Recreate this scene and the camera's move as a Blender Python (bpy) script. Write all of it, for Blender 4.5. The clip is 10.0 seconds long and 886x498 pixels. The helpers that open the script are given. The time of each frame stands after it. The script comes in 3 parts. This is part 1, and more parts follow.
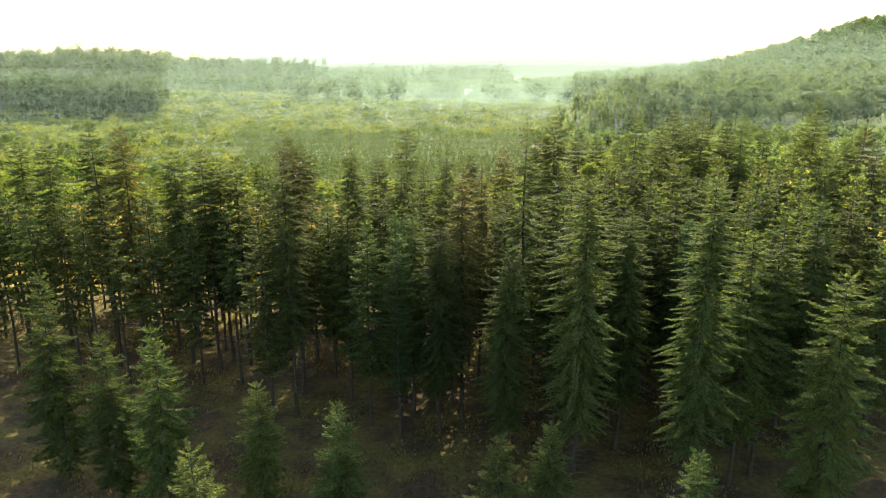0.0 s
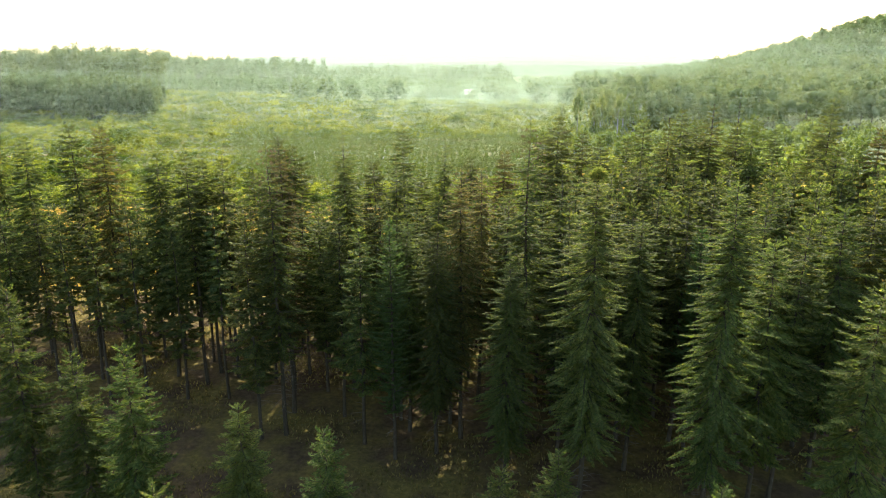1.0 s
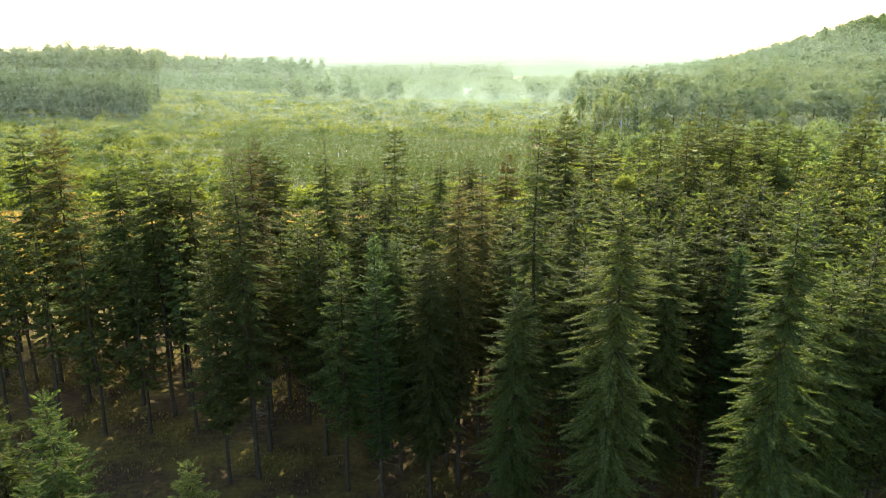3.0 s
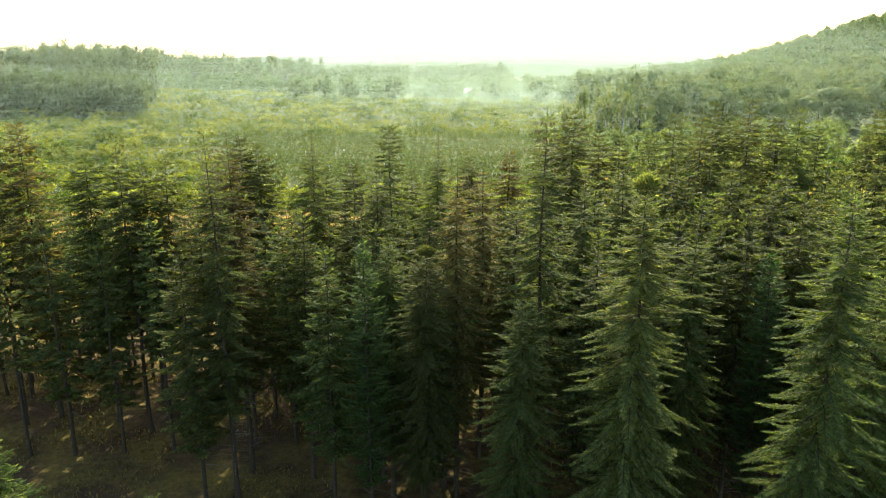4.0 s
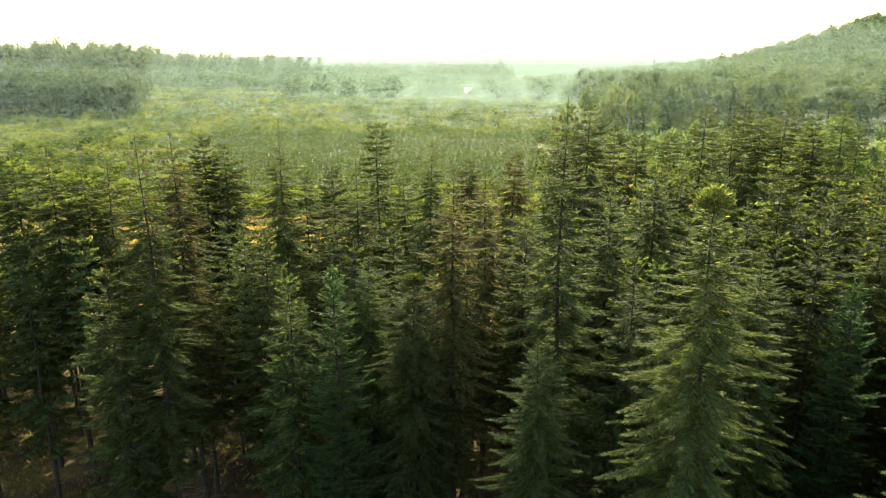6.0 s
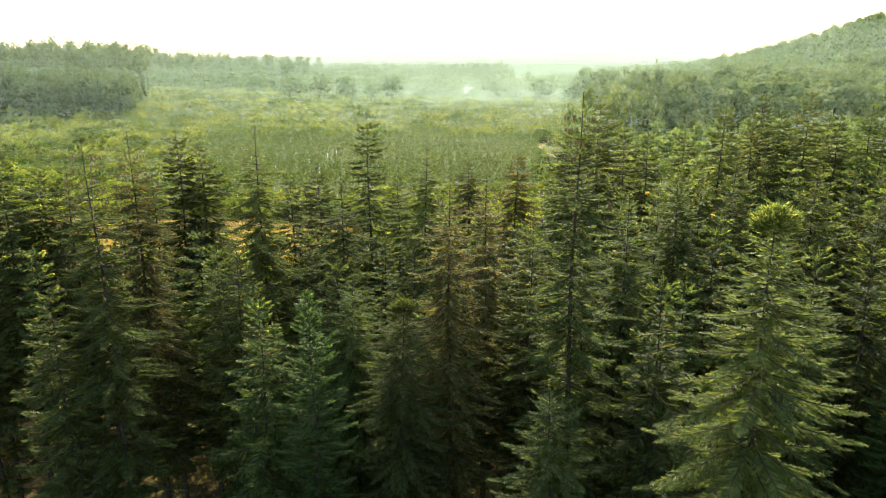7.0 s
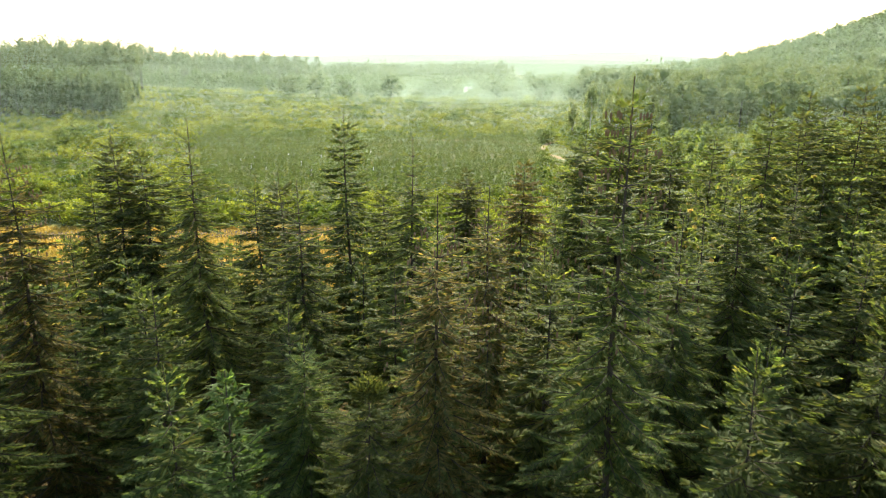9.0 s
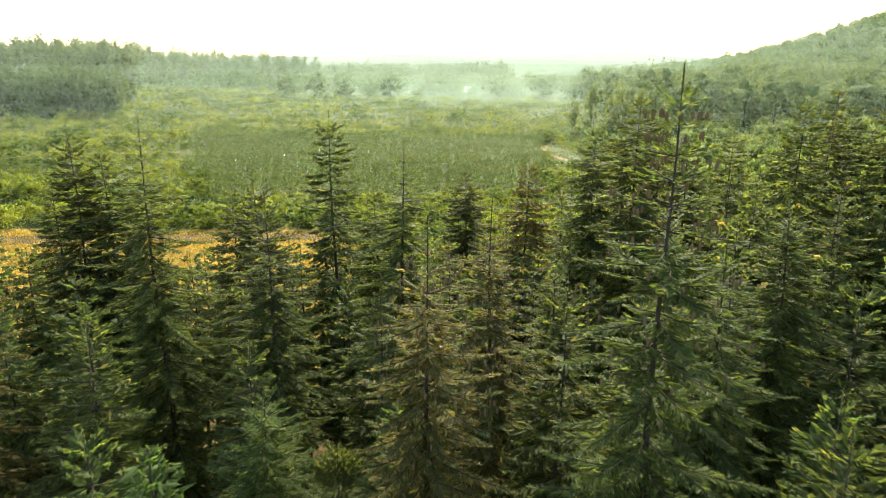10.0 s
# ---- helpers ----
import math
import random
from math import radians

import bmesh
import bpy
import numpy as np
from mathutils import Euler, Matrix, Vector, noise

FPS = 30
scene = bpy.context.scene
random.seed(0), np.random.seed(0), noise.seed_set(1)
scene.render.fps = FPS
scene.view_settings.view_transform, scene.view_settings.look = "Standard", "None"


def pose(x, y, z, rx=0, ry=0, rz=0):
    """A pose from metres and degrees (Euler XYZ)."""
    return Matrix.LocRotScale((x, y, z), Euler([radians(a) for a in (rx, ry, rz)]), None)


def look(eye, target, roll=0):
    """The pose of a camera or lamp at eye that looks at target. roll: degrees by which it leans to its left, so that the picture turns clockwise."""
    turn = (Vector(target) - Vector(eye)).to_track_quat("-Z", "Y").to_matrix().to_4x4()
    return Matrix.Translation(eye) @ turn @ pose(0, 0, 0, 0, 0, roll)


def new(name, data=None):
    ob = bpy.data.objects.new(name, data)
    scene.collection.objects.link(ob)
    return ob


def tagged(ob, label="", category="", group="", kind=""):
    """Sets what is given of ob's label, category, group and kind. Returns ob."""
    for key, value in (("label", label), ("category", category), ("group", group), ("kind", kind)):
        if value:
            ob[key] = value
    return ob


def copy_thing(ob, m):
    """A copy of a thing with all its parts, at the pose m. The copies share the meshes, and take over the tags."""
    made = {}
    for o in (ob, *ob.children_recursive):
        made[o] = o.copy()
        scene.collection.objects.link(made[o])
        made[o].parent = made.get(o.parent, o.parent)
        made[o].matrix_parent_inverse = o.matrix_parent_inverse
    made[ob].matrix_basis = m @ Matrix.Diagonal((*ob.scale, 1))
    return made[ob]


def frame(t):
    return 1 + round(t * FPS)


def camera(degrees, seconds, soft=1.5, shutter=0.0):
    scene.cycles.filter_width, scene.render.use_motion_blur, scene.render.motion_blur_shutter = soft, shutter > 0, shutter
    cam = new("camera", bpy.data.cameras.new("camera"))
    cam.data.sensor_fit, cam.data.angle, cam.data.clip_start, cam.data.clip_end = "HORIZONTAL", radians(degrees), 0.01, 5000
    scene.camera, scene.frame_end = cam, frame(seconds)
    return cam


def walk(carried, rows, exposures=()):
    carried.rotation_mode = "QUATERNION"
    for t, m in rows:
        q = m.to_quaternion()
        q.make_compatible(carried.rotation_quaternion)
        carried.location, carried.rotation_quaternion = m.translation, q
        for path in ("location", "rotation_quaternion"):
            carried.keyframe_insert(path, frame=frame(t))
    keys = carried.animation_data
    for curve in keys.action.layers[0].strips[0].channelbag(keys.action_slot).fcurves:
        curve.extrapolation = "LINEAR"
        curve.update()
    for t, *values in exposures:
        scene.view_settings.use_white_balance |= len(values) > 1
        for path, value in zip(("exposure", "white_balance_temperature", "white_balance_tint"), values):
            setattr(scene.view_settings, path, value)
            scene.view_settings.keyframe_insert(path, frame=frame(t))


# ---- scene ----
cam = camera(65.5, 10.0, 1.1, 0.4)
SPAN, EYE, TILT = 20.0, 27.0, -15.1
ROWS = [
    (0.0, 0.0000, 0.0000, 0.0000, 0.000, -0.000, -0.000),
    (0.5, 0.0039, 0.0717, 0.0135, -0.005, 0.005, 0.011),
    (1.0, 0.0082, 0.1511, 0.0288, -0.011, 0.011, 0.011),
    (1.5, 0.0119, 0.2258, 0.0436, -0.011, 0.016, 0.011),
    (2.0, 0.0161, 0.3081, 0.0601, -0.011, 0.011, 0.011),
    (2.5, 0.0200, 0.3861, 0.0748, -0.011, 0.005, 0.011),
    (4.0, 0.0329, 0.6641, 0.1009, -0.011, 0.000, -0.005),
    (4.5, 0.0364, 0.7512, 0.1095, -0.005, 0.005, -0.011),
    (5.0, 0.0406, 0.8456, 0.1224, -0.005, 0.011, -0.011),
    (5.5, 0.0446, 0.9325, 0.1386, 0.005, 0.011, -0.011),
    (7.0, 0.0594, 1.2159, 0.1937, 0.022, -0.005, -0.011),
    (7.5, 0.0640, 1.3038, 0.2093, 0.016, 0.000, -0.016),
    (8.0, 0.0689, 1.3996, 0.2257, 0.011, 0.005, -0.016),
    (8.5, 0.0733, 1.4872, 0.2419, 0.011, 0.011, -0.011),
    (9.0, 0.0784, 1.5812, 0.2593, 0.011, 0.011, -0.011),
    (9.5, 0.0824, 1.6678, 0.2752, 0.005, 0.022, -0.022),
    (10.0, 0.0867, 1.7601, 0.2932, -0.000, 0.022, -0.038),
]
walk(cam, [(t, pose(0, 0, EYE, TILT, 0, 0) @ pose(SPAN * x, SPAN * y, SPAN * z, 90 + pitch, roll, yaw)) for t, x, y, z, yaw, pitch, roll in ROWS],
     [(0.0, 1.34), (10.0, 1.23)])

# ---- world and sun ----
SUN_AZ, SUN_EL = 8.0, 30.0
world = bpy.data.worlds.new("world")
scene.world = world
world.use_nodes = True
wt = world.node_tree
sky = wt.nodes.new("ShaderNodeTexSky")
sky.sky_type = "NISHITA"
sky.sun_disc = False
sky.sun_elevation = radians(SUN_EL)
sky.sun_rotation = radians(SUN_AZ)
sky.air_density, sky.dust_density, sky.ozone_density = 1.0, 2.6, 1.0
wt.nodes["Background"].inputs["Strength"].default_value = 0.20
wt.links.new(sky.outputs[0], wt.nodes["Background"].inputs["Color"])
lamp = bpy.data.lights.new("sun", "SUN")
lamp.energy, lamp.angle, lamp.color = 5.0, radians(0.6), (1.0, 0.96, 0.71)
to_sun = Vector((math.sin(radians(SUN_AZ)) * math.cos(radians(SUN_EL)), math.cos(radians(SUN_AZ)) * math.cos(radians(SUN_EL)), math.sin(radians(SUN_EL))))
sun = new("sun", lamp)
sun.matrix_world = look(tuple(to_sun * 300), (0, 0, 0))


# ---- materials ----
def nodes_of(name):
    m = bpy.data.materials.new(name)
    m.use_nodes = True
    n, l = m.node_tree.nodes, m.node_tree.links
    return m, n, l, n["Principled BSDF"], n["Material Output"]


def ramp(n, l, fac, stops):
    r = n.new("ShaderNodeValToRGB")
    while len(r.color_ramp.elements) < len(stops):
        r.color_ramp.elements.new(0.5)
    for e, (p, c) in zip(r.color_ramp.elements, stops):
        e.position, e.color = p, (*c, 1)
    l.new(fac, r.inputs["Fac"])
    return r.outputs["Color"]


def noise_of(n, l, vec, scale, detail=4.0, rough=0.55):
    t = n.new("ShaderNodeTexNoise")
    t.inputs["Scale"].default_value, t.inputs["Detail"].default_value, t.inputs["Roughness"].default_value = scale, detail, rough
    if vec is not None:
        l.new(vec, t.inputs["Vector"])
    return t.outputs["Fac"]


def mix_of(n, l, fac, a, b, blend="MIX"):
    m = n.new("ShaderNodeMix")
    m.data_type, m.blend_type = "RGBA", blend
    for sock, v in ((m.inputs["Factor"], fac), (m.inputs["A"], a), (m.inputs["B"], b)):
        if isinstance(v, (int, float)):
            sock.default_value = v
        elif isinstance(v, tuple):
            sock.default_value = (*v, 1)
        else:
            l.new(v, sock)
    return m.outputs["Result"]


def scaled(n, l, value, lo, hi, a=0.0, b=1.0):
    r = n.new("ShaderNodeMapRange")
    for k, v in (("From Min", a), ("From Max", b), ("To Min", lo), ("To Max", hi)):
        r.inputs[k].default_value = v
    l.new(value, r.inputs["Value"])
    return r.outputs["Result"]


def foliage(name, stops, through_light, share, rough=0.65, per_tree=(0.75, 1.25), spec=0.045, patch=None):
    """Needles or leaves: colour by leaf and by tree, light shining through."""
    m, n, l, b, out = nodes_of(name)
    geo, info = n.new("ShaderNodeNewGeometry"), n.new("ShaderNodeObjectInfo")
    col = ramp(n, l, geo.outputs["Random Per Island"], stops)
    if patch:
        big = noise_of(n, l, geo.outputs["Position"], patch[0], 3.0)
        col = mix_of(n, l, scaled(n, l, big, 0.0, 1.0, 0.4, 0.62), col, patch[1])
    tone = n.new("ShaderNodeHueSaturation")
    l.new(scaled(n, l, info.outputs["Random"], per_tree[0], per_tree[1]), tone.inputs["Value"])
    hue = n.new("ShaderNodeMath")
    hue.operation = "MULTIPLY"
    l.new(info.outputs["Random"], hue.inputs[0])
    hue.inputs[1].default_value = 7.31
    frac = n.new("ShaderNodeMath")
    frac.operation = "FRACT"
    l.new(hue.outputs[0], frac.inputs[0])
    l.new(scaled(n, l, frac.outputs[0], 0.485, 0.515), tone.inputs["Hue"])
    l.new(col, tone.inputs["Color"])
    l.new(tone.outputs[0], b.inputs["Base Color"])
    b.inputs["Roughness"].default_value = rough
    b.inputs["Specular IOR Level"].default_value = spec
    tr = n.new("ShaderNodeBsdfTranslucent")
    l.new(mix_of(n, l, 1.0, tone.outputs[0], through_light, "MULTIPLY"), tr.inputs["Color"])
    mx = n.new("ShaderNodeMixShader")
    mx.inputs[0].default_value = share
    l.new(b.outputs[0], mx.inputs[1])
    l.new(tr.outputs[0], mx.inputs[2])
    l.new(mx.outputs[0], out.inputs["Surface"])
    return m


def bark(name, dark, light, scale=9.0):
    m, n, l, b, out = nodes_of(name)
    tc = n.new("ShaderNodeTexCoord")
    mp = n.new("ShaderNodeMapping")
    mp.inputs["Scale"].default_value = (1, 1, 0.25)
    l.new(tc.outputs["Object"], mp.inputs["Vector"])
    fine = noise_of(n, l, mp.outputs[0], scale, 6.0, 0.7)
    big = noise_of(n, l, tc.outputs["Object"], 0.9, 3.0)
    col = mix_of(n, l, scaled(n, l, big, 0.0, 0.55, 0.35, 0.7), ramp(n, l, fine, [(0.3, dark), (0.7, light)]), (0.062, 0.06, 0.034))
    l.new(col, b.inputs["Base Color"])
    b.inputs["Roughness"].default_value = 0.9
    b.inputs["Specular IOR Level"].default_value = 0.1
    bump = n.new("ShaderNodeBump")
    bump.inputs["Strength"].default_value, bump.inputs["Distance"].default_value = 0.7, 0.03
    l.new(fine, bump.inputs["Height"])
    l.new(bump.outputs[0], b.inputs["Normal"])
    return m


def plain(name, stops, scale, rough=0.9, bump_by=0.0, coords="Object"):
    m, n, l, b, out = nodes_of(name)
    tc = n.new("ShaderNodeTexCoord")
    a = noise_of(n, l, tc.outputs[coords], scale, 6.0, 0.65)
    big = noise_of(n, l, tc.outputs[coords], scale * 0.13, 3.0)
    col = mix_of(n, l, 0.5, ramp(n, l, a, stops), ramp(n, l, big, stops))
    l.new(col, b.inputs["Base Color"])
    b.inputs["Roughness"].default_value = rough
    b.inputs["Specular IOR Level"].default_value = 0.12
    if bump_by:
        bump = n.new("ShaderNodeBump")
        bump.inputs["Strength"].default_value, bump.inputs["Distance"].default_value = 0.8, bump_by
        l.new(a, bump.inputs["Height"])
        l.new(bump.outputs[0], b.inputs["Normal"])
    return m


M_SPRUCE = foliage("spruce_needles", [(0.0, (0.036, 0.052, 0.018)), (0.5, (0.062, 0.084, 0.027)), (0.88, (0.094, 0.116, 0.036)), (1.0, (0.15, 0.138, 0.05))], (2.65, 2.4, 1.1), 0.46)
M_TIP = foliage("spruce_new_shoots", [(0.0, (0.055, 0.083, 0.024)), (0.7, (0.100, 0.130, 0.037)), (1.0, (0.16, 0.168, 0.05))], (2.5, 2.3, 1.1), 0.47)
M_BROWN = foliage("spruce_browned_needles", [(0.0, (0.066, 0.074, 0.024)), (0.6, (0.126, 0.118, 0.038)), (1.0, (0.21, 0.168, 0.06))], (2.5, 2.2, 1.1), 0.46)
M_BLUE = foliage("blue_green_needles", [(0.0, (0.042, 0.074, 0.022)), (1.0, (0.085, 0.128, 0.040))], (2.1, 2.2, 1.1), 0.42)
M_CONE = plain("spruce_cone_scales", [(0.3, (0.11, 0.07, 0.03)), (0.7, (0.22, 0.15, 0.07))], 40.0, 0.7)
M_BARK = bark("spruce_bark", (0.028, 0.021, 0.013), (0.085, 0.066, 0.042))
M_TWIG = plain("dead_twig_wood", [(0.3, (0.09, 0.07, 0.05)), (0.7, (0.2, 0.17, 0.13))], 12.0)
M_SHRUB = foliage("shrub_leaves", [(0.0, (0.13, 0.152, 0.02)), (0.6, (0.20, 0.22, 0.03)), (1.0, (0.28, 0.29, 0.05))], (2.0, 2.0, 1.0), 0.43, 0.7, (1, 1), 0.03, (0.075, (0.055, 0.086, 0.018)))
M_YOUNG = foliage("young_conifer_needles", [(0.0, (0.05, 0.078, 0.022)), (0.7, (0.075, 0.108, 0.030)), (1.0, (0.115, 0.145, 0.045))], (1.9, 1.9, 1.2), 0.35, 0.7, (1, 1), 0.03)
M_BEECH = foliage("hill_leaves", [(0.0, (0.055, 0.085, 0.026)), (0.6, (0.075, 0.108, 0.032)), (1.0, (0.105, 0.135, 0.042))], (1.9, 1.9, 1.2), 0.32, 0.7, (1, 1), 0.03, (0.012, (0.085, 0.115, 0.032)))
M_BROAD = foliage("broadleaf_leaves", [(0.0, (0.066, 0.092, 0.032)), (0.6, (0.092, 0.122, 0.040)), (1.0, (0.13, 0.155, 0.052))], (2.0, 2.0, 1.2), 0.38, 0.7, (0.85, 1.2), 0.03, (0.02, (0.09, 0.122, 0.036)))
M_BIRCH = foliage("birch_leaves", [(0.0, (0.10, 0.13, 0.03)), (1.0, (0.18, 0.205, 0.05))], (2.1, 2.1, 1.2), 0.45, 0.6, (0.9, 1.15), 0.03)
M_PINE = foliage("pine_needles", [(0.0, (0.056, 0.078, 0.028)), (0.7, (0.084, 0.106, 0.036)), (1.0, (0.125, 0.142, 0.05))], (2.0, 2.0, 1.2), 0.36, 0.7, (0.9, 1.1), 0.03, (0.03, (0.06, 0.084, 0.03)))
M_DRY = foliage("dry_grass_blades", [(0.0, (0.28, 0.195, 0.03)), (0.6, (0.42, 0.30, 0.055)), (1.0, (0.55, 0.42, 0.10))], (1.3, 1.25, 0.9), 0.4, 0.6, (1, 1), 0.1, (0.16, (0.24, 0.19, 0.04)))
M_UNDER = foliage("forest_grass", [(0.0, (0.07, 0.07, 0.018)), (0.6, (0.13, 0.115, 0.03)), (1.0, (0.22, 0.17, 0.045))], (1.8, 1.7, 1.1), 0.42, 0.6, (1, 1), 0.3)
M_MEADOW = foliage("meadow_grass", [(0.0, (0.06, 0.08, 0.018)), (0.7, (0.11, 0.13, 0.03)), (1.0, (0.19, 0.18, 0.05))], (1.9, 1.9, 1.2), 0.40, 0.7, (1, 1), 0.03)
M_PALEBARK = bark("pale_bark", (0.25, 0.23, 0.2), (0.6, 0.58, 0.53), 5.0)
M_SAND = plain("sandy_soil", [(0.25, (0.17, 0.12, 0.055)), (0.75, (0.28, 0.2, 0.10))], 0.8, 0.95, 0.05)
M_DIRT = plain("brown_earth", [(0.25, (0.06, 0.045, 0.026)), (0.75, (0.13, 0.10, 0.055))], 0.9, 0.95, 0.05)


def ground_material():
    m, n, l, b, out = nodes_of("ground_cover")
    pos = n.new("ShaderNodeNewGeometry").outputs["Position"]
    fine = noise_of(n, l, pos, 2.6, 8.0, 0.7)
    mid = noise_of(n, l, pos, 0.22, 5.0, 0.6)
    big = noise_of(n, l, pos, 0.03, 4.0, 0.55)
    litter = mix_of(n, l, scaled(n, l, mid, 0, 1, 0.42, 0.6), ramp(n, l, fine, [(0.3, (0.04, 0.026, 0.012)), (0.7, (0.11, 0.072, 0.034))]), ramp(n, l, fine, [(0.3, (0.07, 0.06, 0.015)), (0.7, (0.20, 0.145, 0.035))]))
    field = mix_of(n, l, scaled(n, l, mid, 0, 1, 0.38, 0.62), ramp(n, l, fine, [(0.3, (0.32, 0.22, 0.035)), (0.7, (0.46, 0.33, 0.06))]), ramp(n, l, fine, [(0.3, (0.22, 0.155, 0.03)), (0.7, (0.36, 0.26, 0.05))]))
    turf = mix_of(n, l, scaled(n, l, big, 0, 1, 0.4, 0.6), ramp(n, l, fine, [(0.3, (0.028, 0.045, 0.010)), (0.7, (0.065, 0.09, 0.02))]), ramp(n, l, fine, [(0.3, (0.045, 0.058, 0.014)), (0.7, (0.105, 0.115, 0.032))]))
    sep = n.new("ShaderNodeSeparateXYZ")
    l.new(pos, sep.inputs[0])
    wave = n.new("ShaderNodeMath")
    wave.operation = "MULTIPLY_ADD"
    l.new(mid, wave.inputs[0])
    wave.inputs[1].default_value = 9.0
    l.new(sep.outputs["Y"], wave.inputs[2])
    col = mix_of(n, l, scaled(n, l, wave.outputs[0], 0, 1, 84, 92), litter, field)
    col = mix_of(n, l, scaled(n, l, wave.outputs[0], 0, 1, 136, 139), col, turf)
    side = n.new("ShaderNodeMath")
    side.operation = "MULTIPLY_ADD"
    l.new(sep.outputs["Y"], side.inputs[0])
    side.inputs[1].default_value = 0.12
    l.new(sep.outputs["X"], side.inputs[2])
    east = n.new("ShaderNodeMath")
    east.operation = "MINIMUM"
    l.new(scaled(n, l, side.outputs[0], 0, 1, -4, 2), east.inputs[0])
    l.new(scaled(n, l, wave.outputs[0], 0, 1, 86, 96), east.inputs[1])
    east.use_clamp = True
    col = mix_of(n, l, east.outputs[0], col, turf)
    l.new(col, b.inputs["Base Color"])
    b.inputs["Roughness"].default_value = 0.95
    b.inputs["Specular IOR Level"].default_value = 0.1
    bump = n.new("ShaderNodeBump")
    bump.inputs["Strength"].default_value, bump.inputs["Distance"].default_value = 0.9, 0.15
    l.new(fine, bump.inputs["Height"])
    l.new(bump.outputs[0], b.inputs["Normal"])
    return m


M_GROUND = ground_material()


# ---- terrain ----
def rise(x, y):
    """Height of the land at a place."""
    h = 85.0 * math.exp(-((x - 540) / 150) ** 2 / 2 - ((y - 650) / 200) ** 2 / 2)
    h += 20.0 * math.exp(-((x + 430) / 190) ** 2 / 2 - ((y - 450) / 110) ** 2 / 2)
    if y > 20:
        far = min(1.0, max(0.0, (y - 120) / 200))
        h += 0.9 * far * noise.noise(Vector((x * 0.012, y * 0.012, 3.0)))
    h += 0.22 * noise.noise(Vector((x * 0.09, y * 0.09, 0.0)))
    return h


def mesh_object(name, verts, faces, mats, parent=None, smooth=False, index=None, normals=None):
    me = bpy.data.meshes.new(name)
    if isinstance(verts, np.ndarray) and isinstance(faces, np.ndarray):
        k = faces.shape[1]
        me.vertices.add(len(verts)), me.loops.add(faces.size), me.polygons.add(len(faces))
        me.vertices.foreach_set("co", verts.astype(np.float32).ravel())
        me.loops.foreach_set("vertex_index", faces.astype(np.int32).ravel())
        me.polygons.foreach_set("loop_start", np.arange(0, faces.size, k, dtype=np.int32))
        me.update(calc_edges=True)
    else:
        me.from_pydata([tuple(map(float, v)) for v in verts], [], [tuple(int(i) for i in f) for f in faces])
    for mt in (mats if isinstance(mats, (list, tuple)) else [mats]):
        me.materials.append(mt)
    if smooth:
        me.polygons.foreach_set("use_smooth", [True] * len(me.polygons))
    if index is not None:
        me.polygons.foreach_set("material_index", np.asarray(index, dtype=np.int32))
    me.update()
    if normals is not None:
        me.polygons.foreach_set("use_smooth", [True] * len(me.polygons))
        me.normals_split_custom_set_from_vertices(normals)
    ob = new(name, me)
    if parent is not None:
        ob.parent = parent
    return ob


def build_ground():
    xs = sorted(set([round(v, 2) for v in np.concatenate([np.arange(-4200, -400, 200), np.arange(-400, -90, 12), np.arange(-90, 90, 2.0), np.arange(90, 420, 12), np.arange(420, 900, 30), np.arange(900, 4300, 200)])]))
    ys = sorted(set([round(v, 2) for v in np.concatenate([np.arange(-300, 10, 30), np.arange(10, 150, 2.0), np.arange(150, 480, 10), np.arange(480, 1300, 35), np.arange(1300, 4800, 250)])]))
    verts = [(x, y, rise(x, y)) for y in ys for x in xs]
    w = len(xs)
    faces = [(j * w + i, j * w + i + 1, (j + 1) * w + i + 1, (j + 1) * w + i) for j in range(len(ys) - 1) for i in range(w - 1)]
    ob = mesh_object("ground", verts, faces, M_GROUND, smooth=True)
    return tagged(ob, "forest floor litter, golden dry field and green clearing", "ground", kind="structure")


build_ground()


def strip(name, points, width, mat, label, category):
    """A worn track that follows the land, a few centimetres proud of it."""
    verts, faces = [], []
    rng = random.Random(len(points))
    fine = []
    for (x0, y0), (x1, y1) in zip(points, points[1:]):
        k = max(2, int(math.hypot(x1 - x0, y1 - y0) / 2.5))
        fine += [(x0 + (x1 - x0) * i / k, y0 + (y1 - y0) * i / k) for i in range(k)]
    fine.append(points[-1])
    for i, (x, y) in enumerate(fine):
        a, c = fine[max(0, i - 1)], fine[min(len(fine) - 1, i + 1)]
        d = Vector((c[0] - a[0], c[1] - a[1])).normalized()
        for s in (-0.5, -0.17, 0.17, 0.5):
            w = width * s * (1 + rng.uniform(-0.25, 0.25))
            px, py = x - d.y * w, y + d.x * w
            verts.append((px, py, rise(px, py) + (0.05 if abs(s) > 0.3 else 0.16)))
        if i:
            o = len(verts) - 8
            faces += [(o + q, o + q + 1, o + q + 5, o + q + 4) for q in range(3)]
    return tagged(mesh_object(name, verts, faces, mat, smooth=True), label, category, kind="structure")


strip("dirt_road", [(-130, 121), (-70, 126), (-30, 128.5), (-8, 130)], 4.6, M_DIRT, "bare brown earth farm road along the dry field", "road")
strip("sandy_track", [(34, 192), (33, 206), (28, 222), (31, 236), (37, 252)], 1.9, M_SAND, "pale sandy track winding through the green clearing", "track")
strip("sandy_track", [(-130, 203), (-108, 211), (-93, 216), (-78, 219)], 3.0, M_SAND, "pale sandy track among green shrubs", "track")
strip("sandy_track", [(-12, 252), (4, 250), (20, 247), (30, 236)], 2.6, M_SAND, "pale bare sand strip at the plantation's edge", "track")


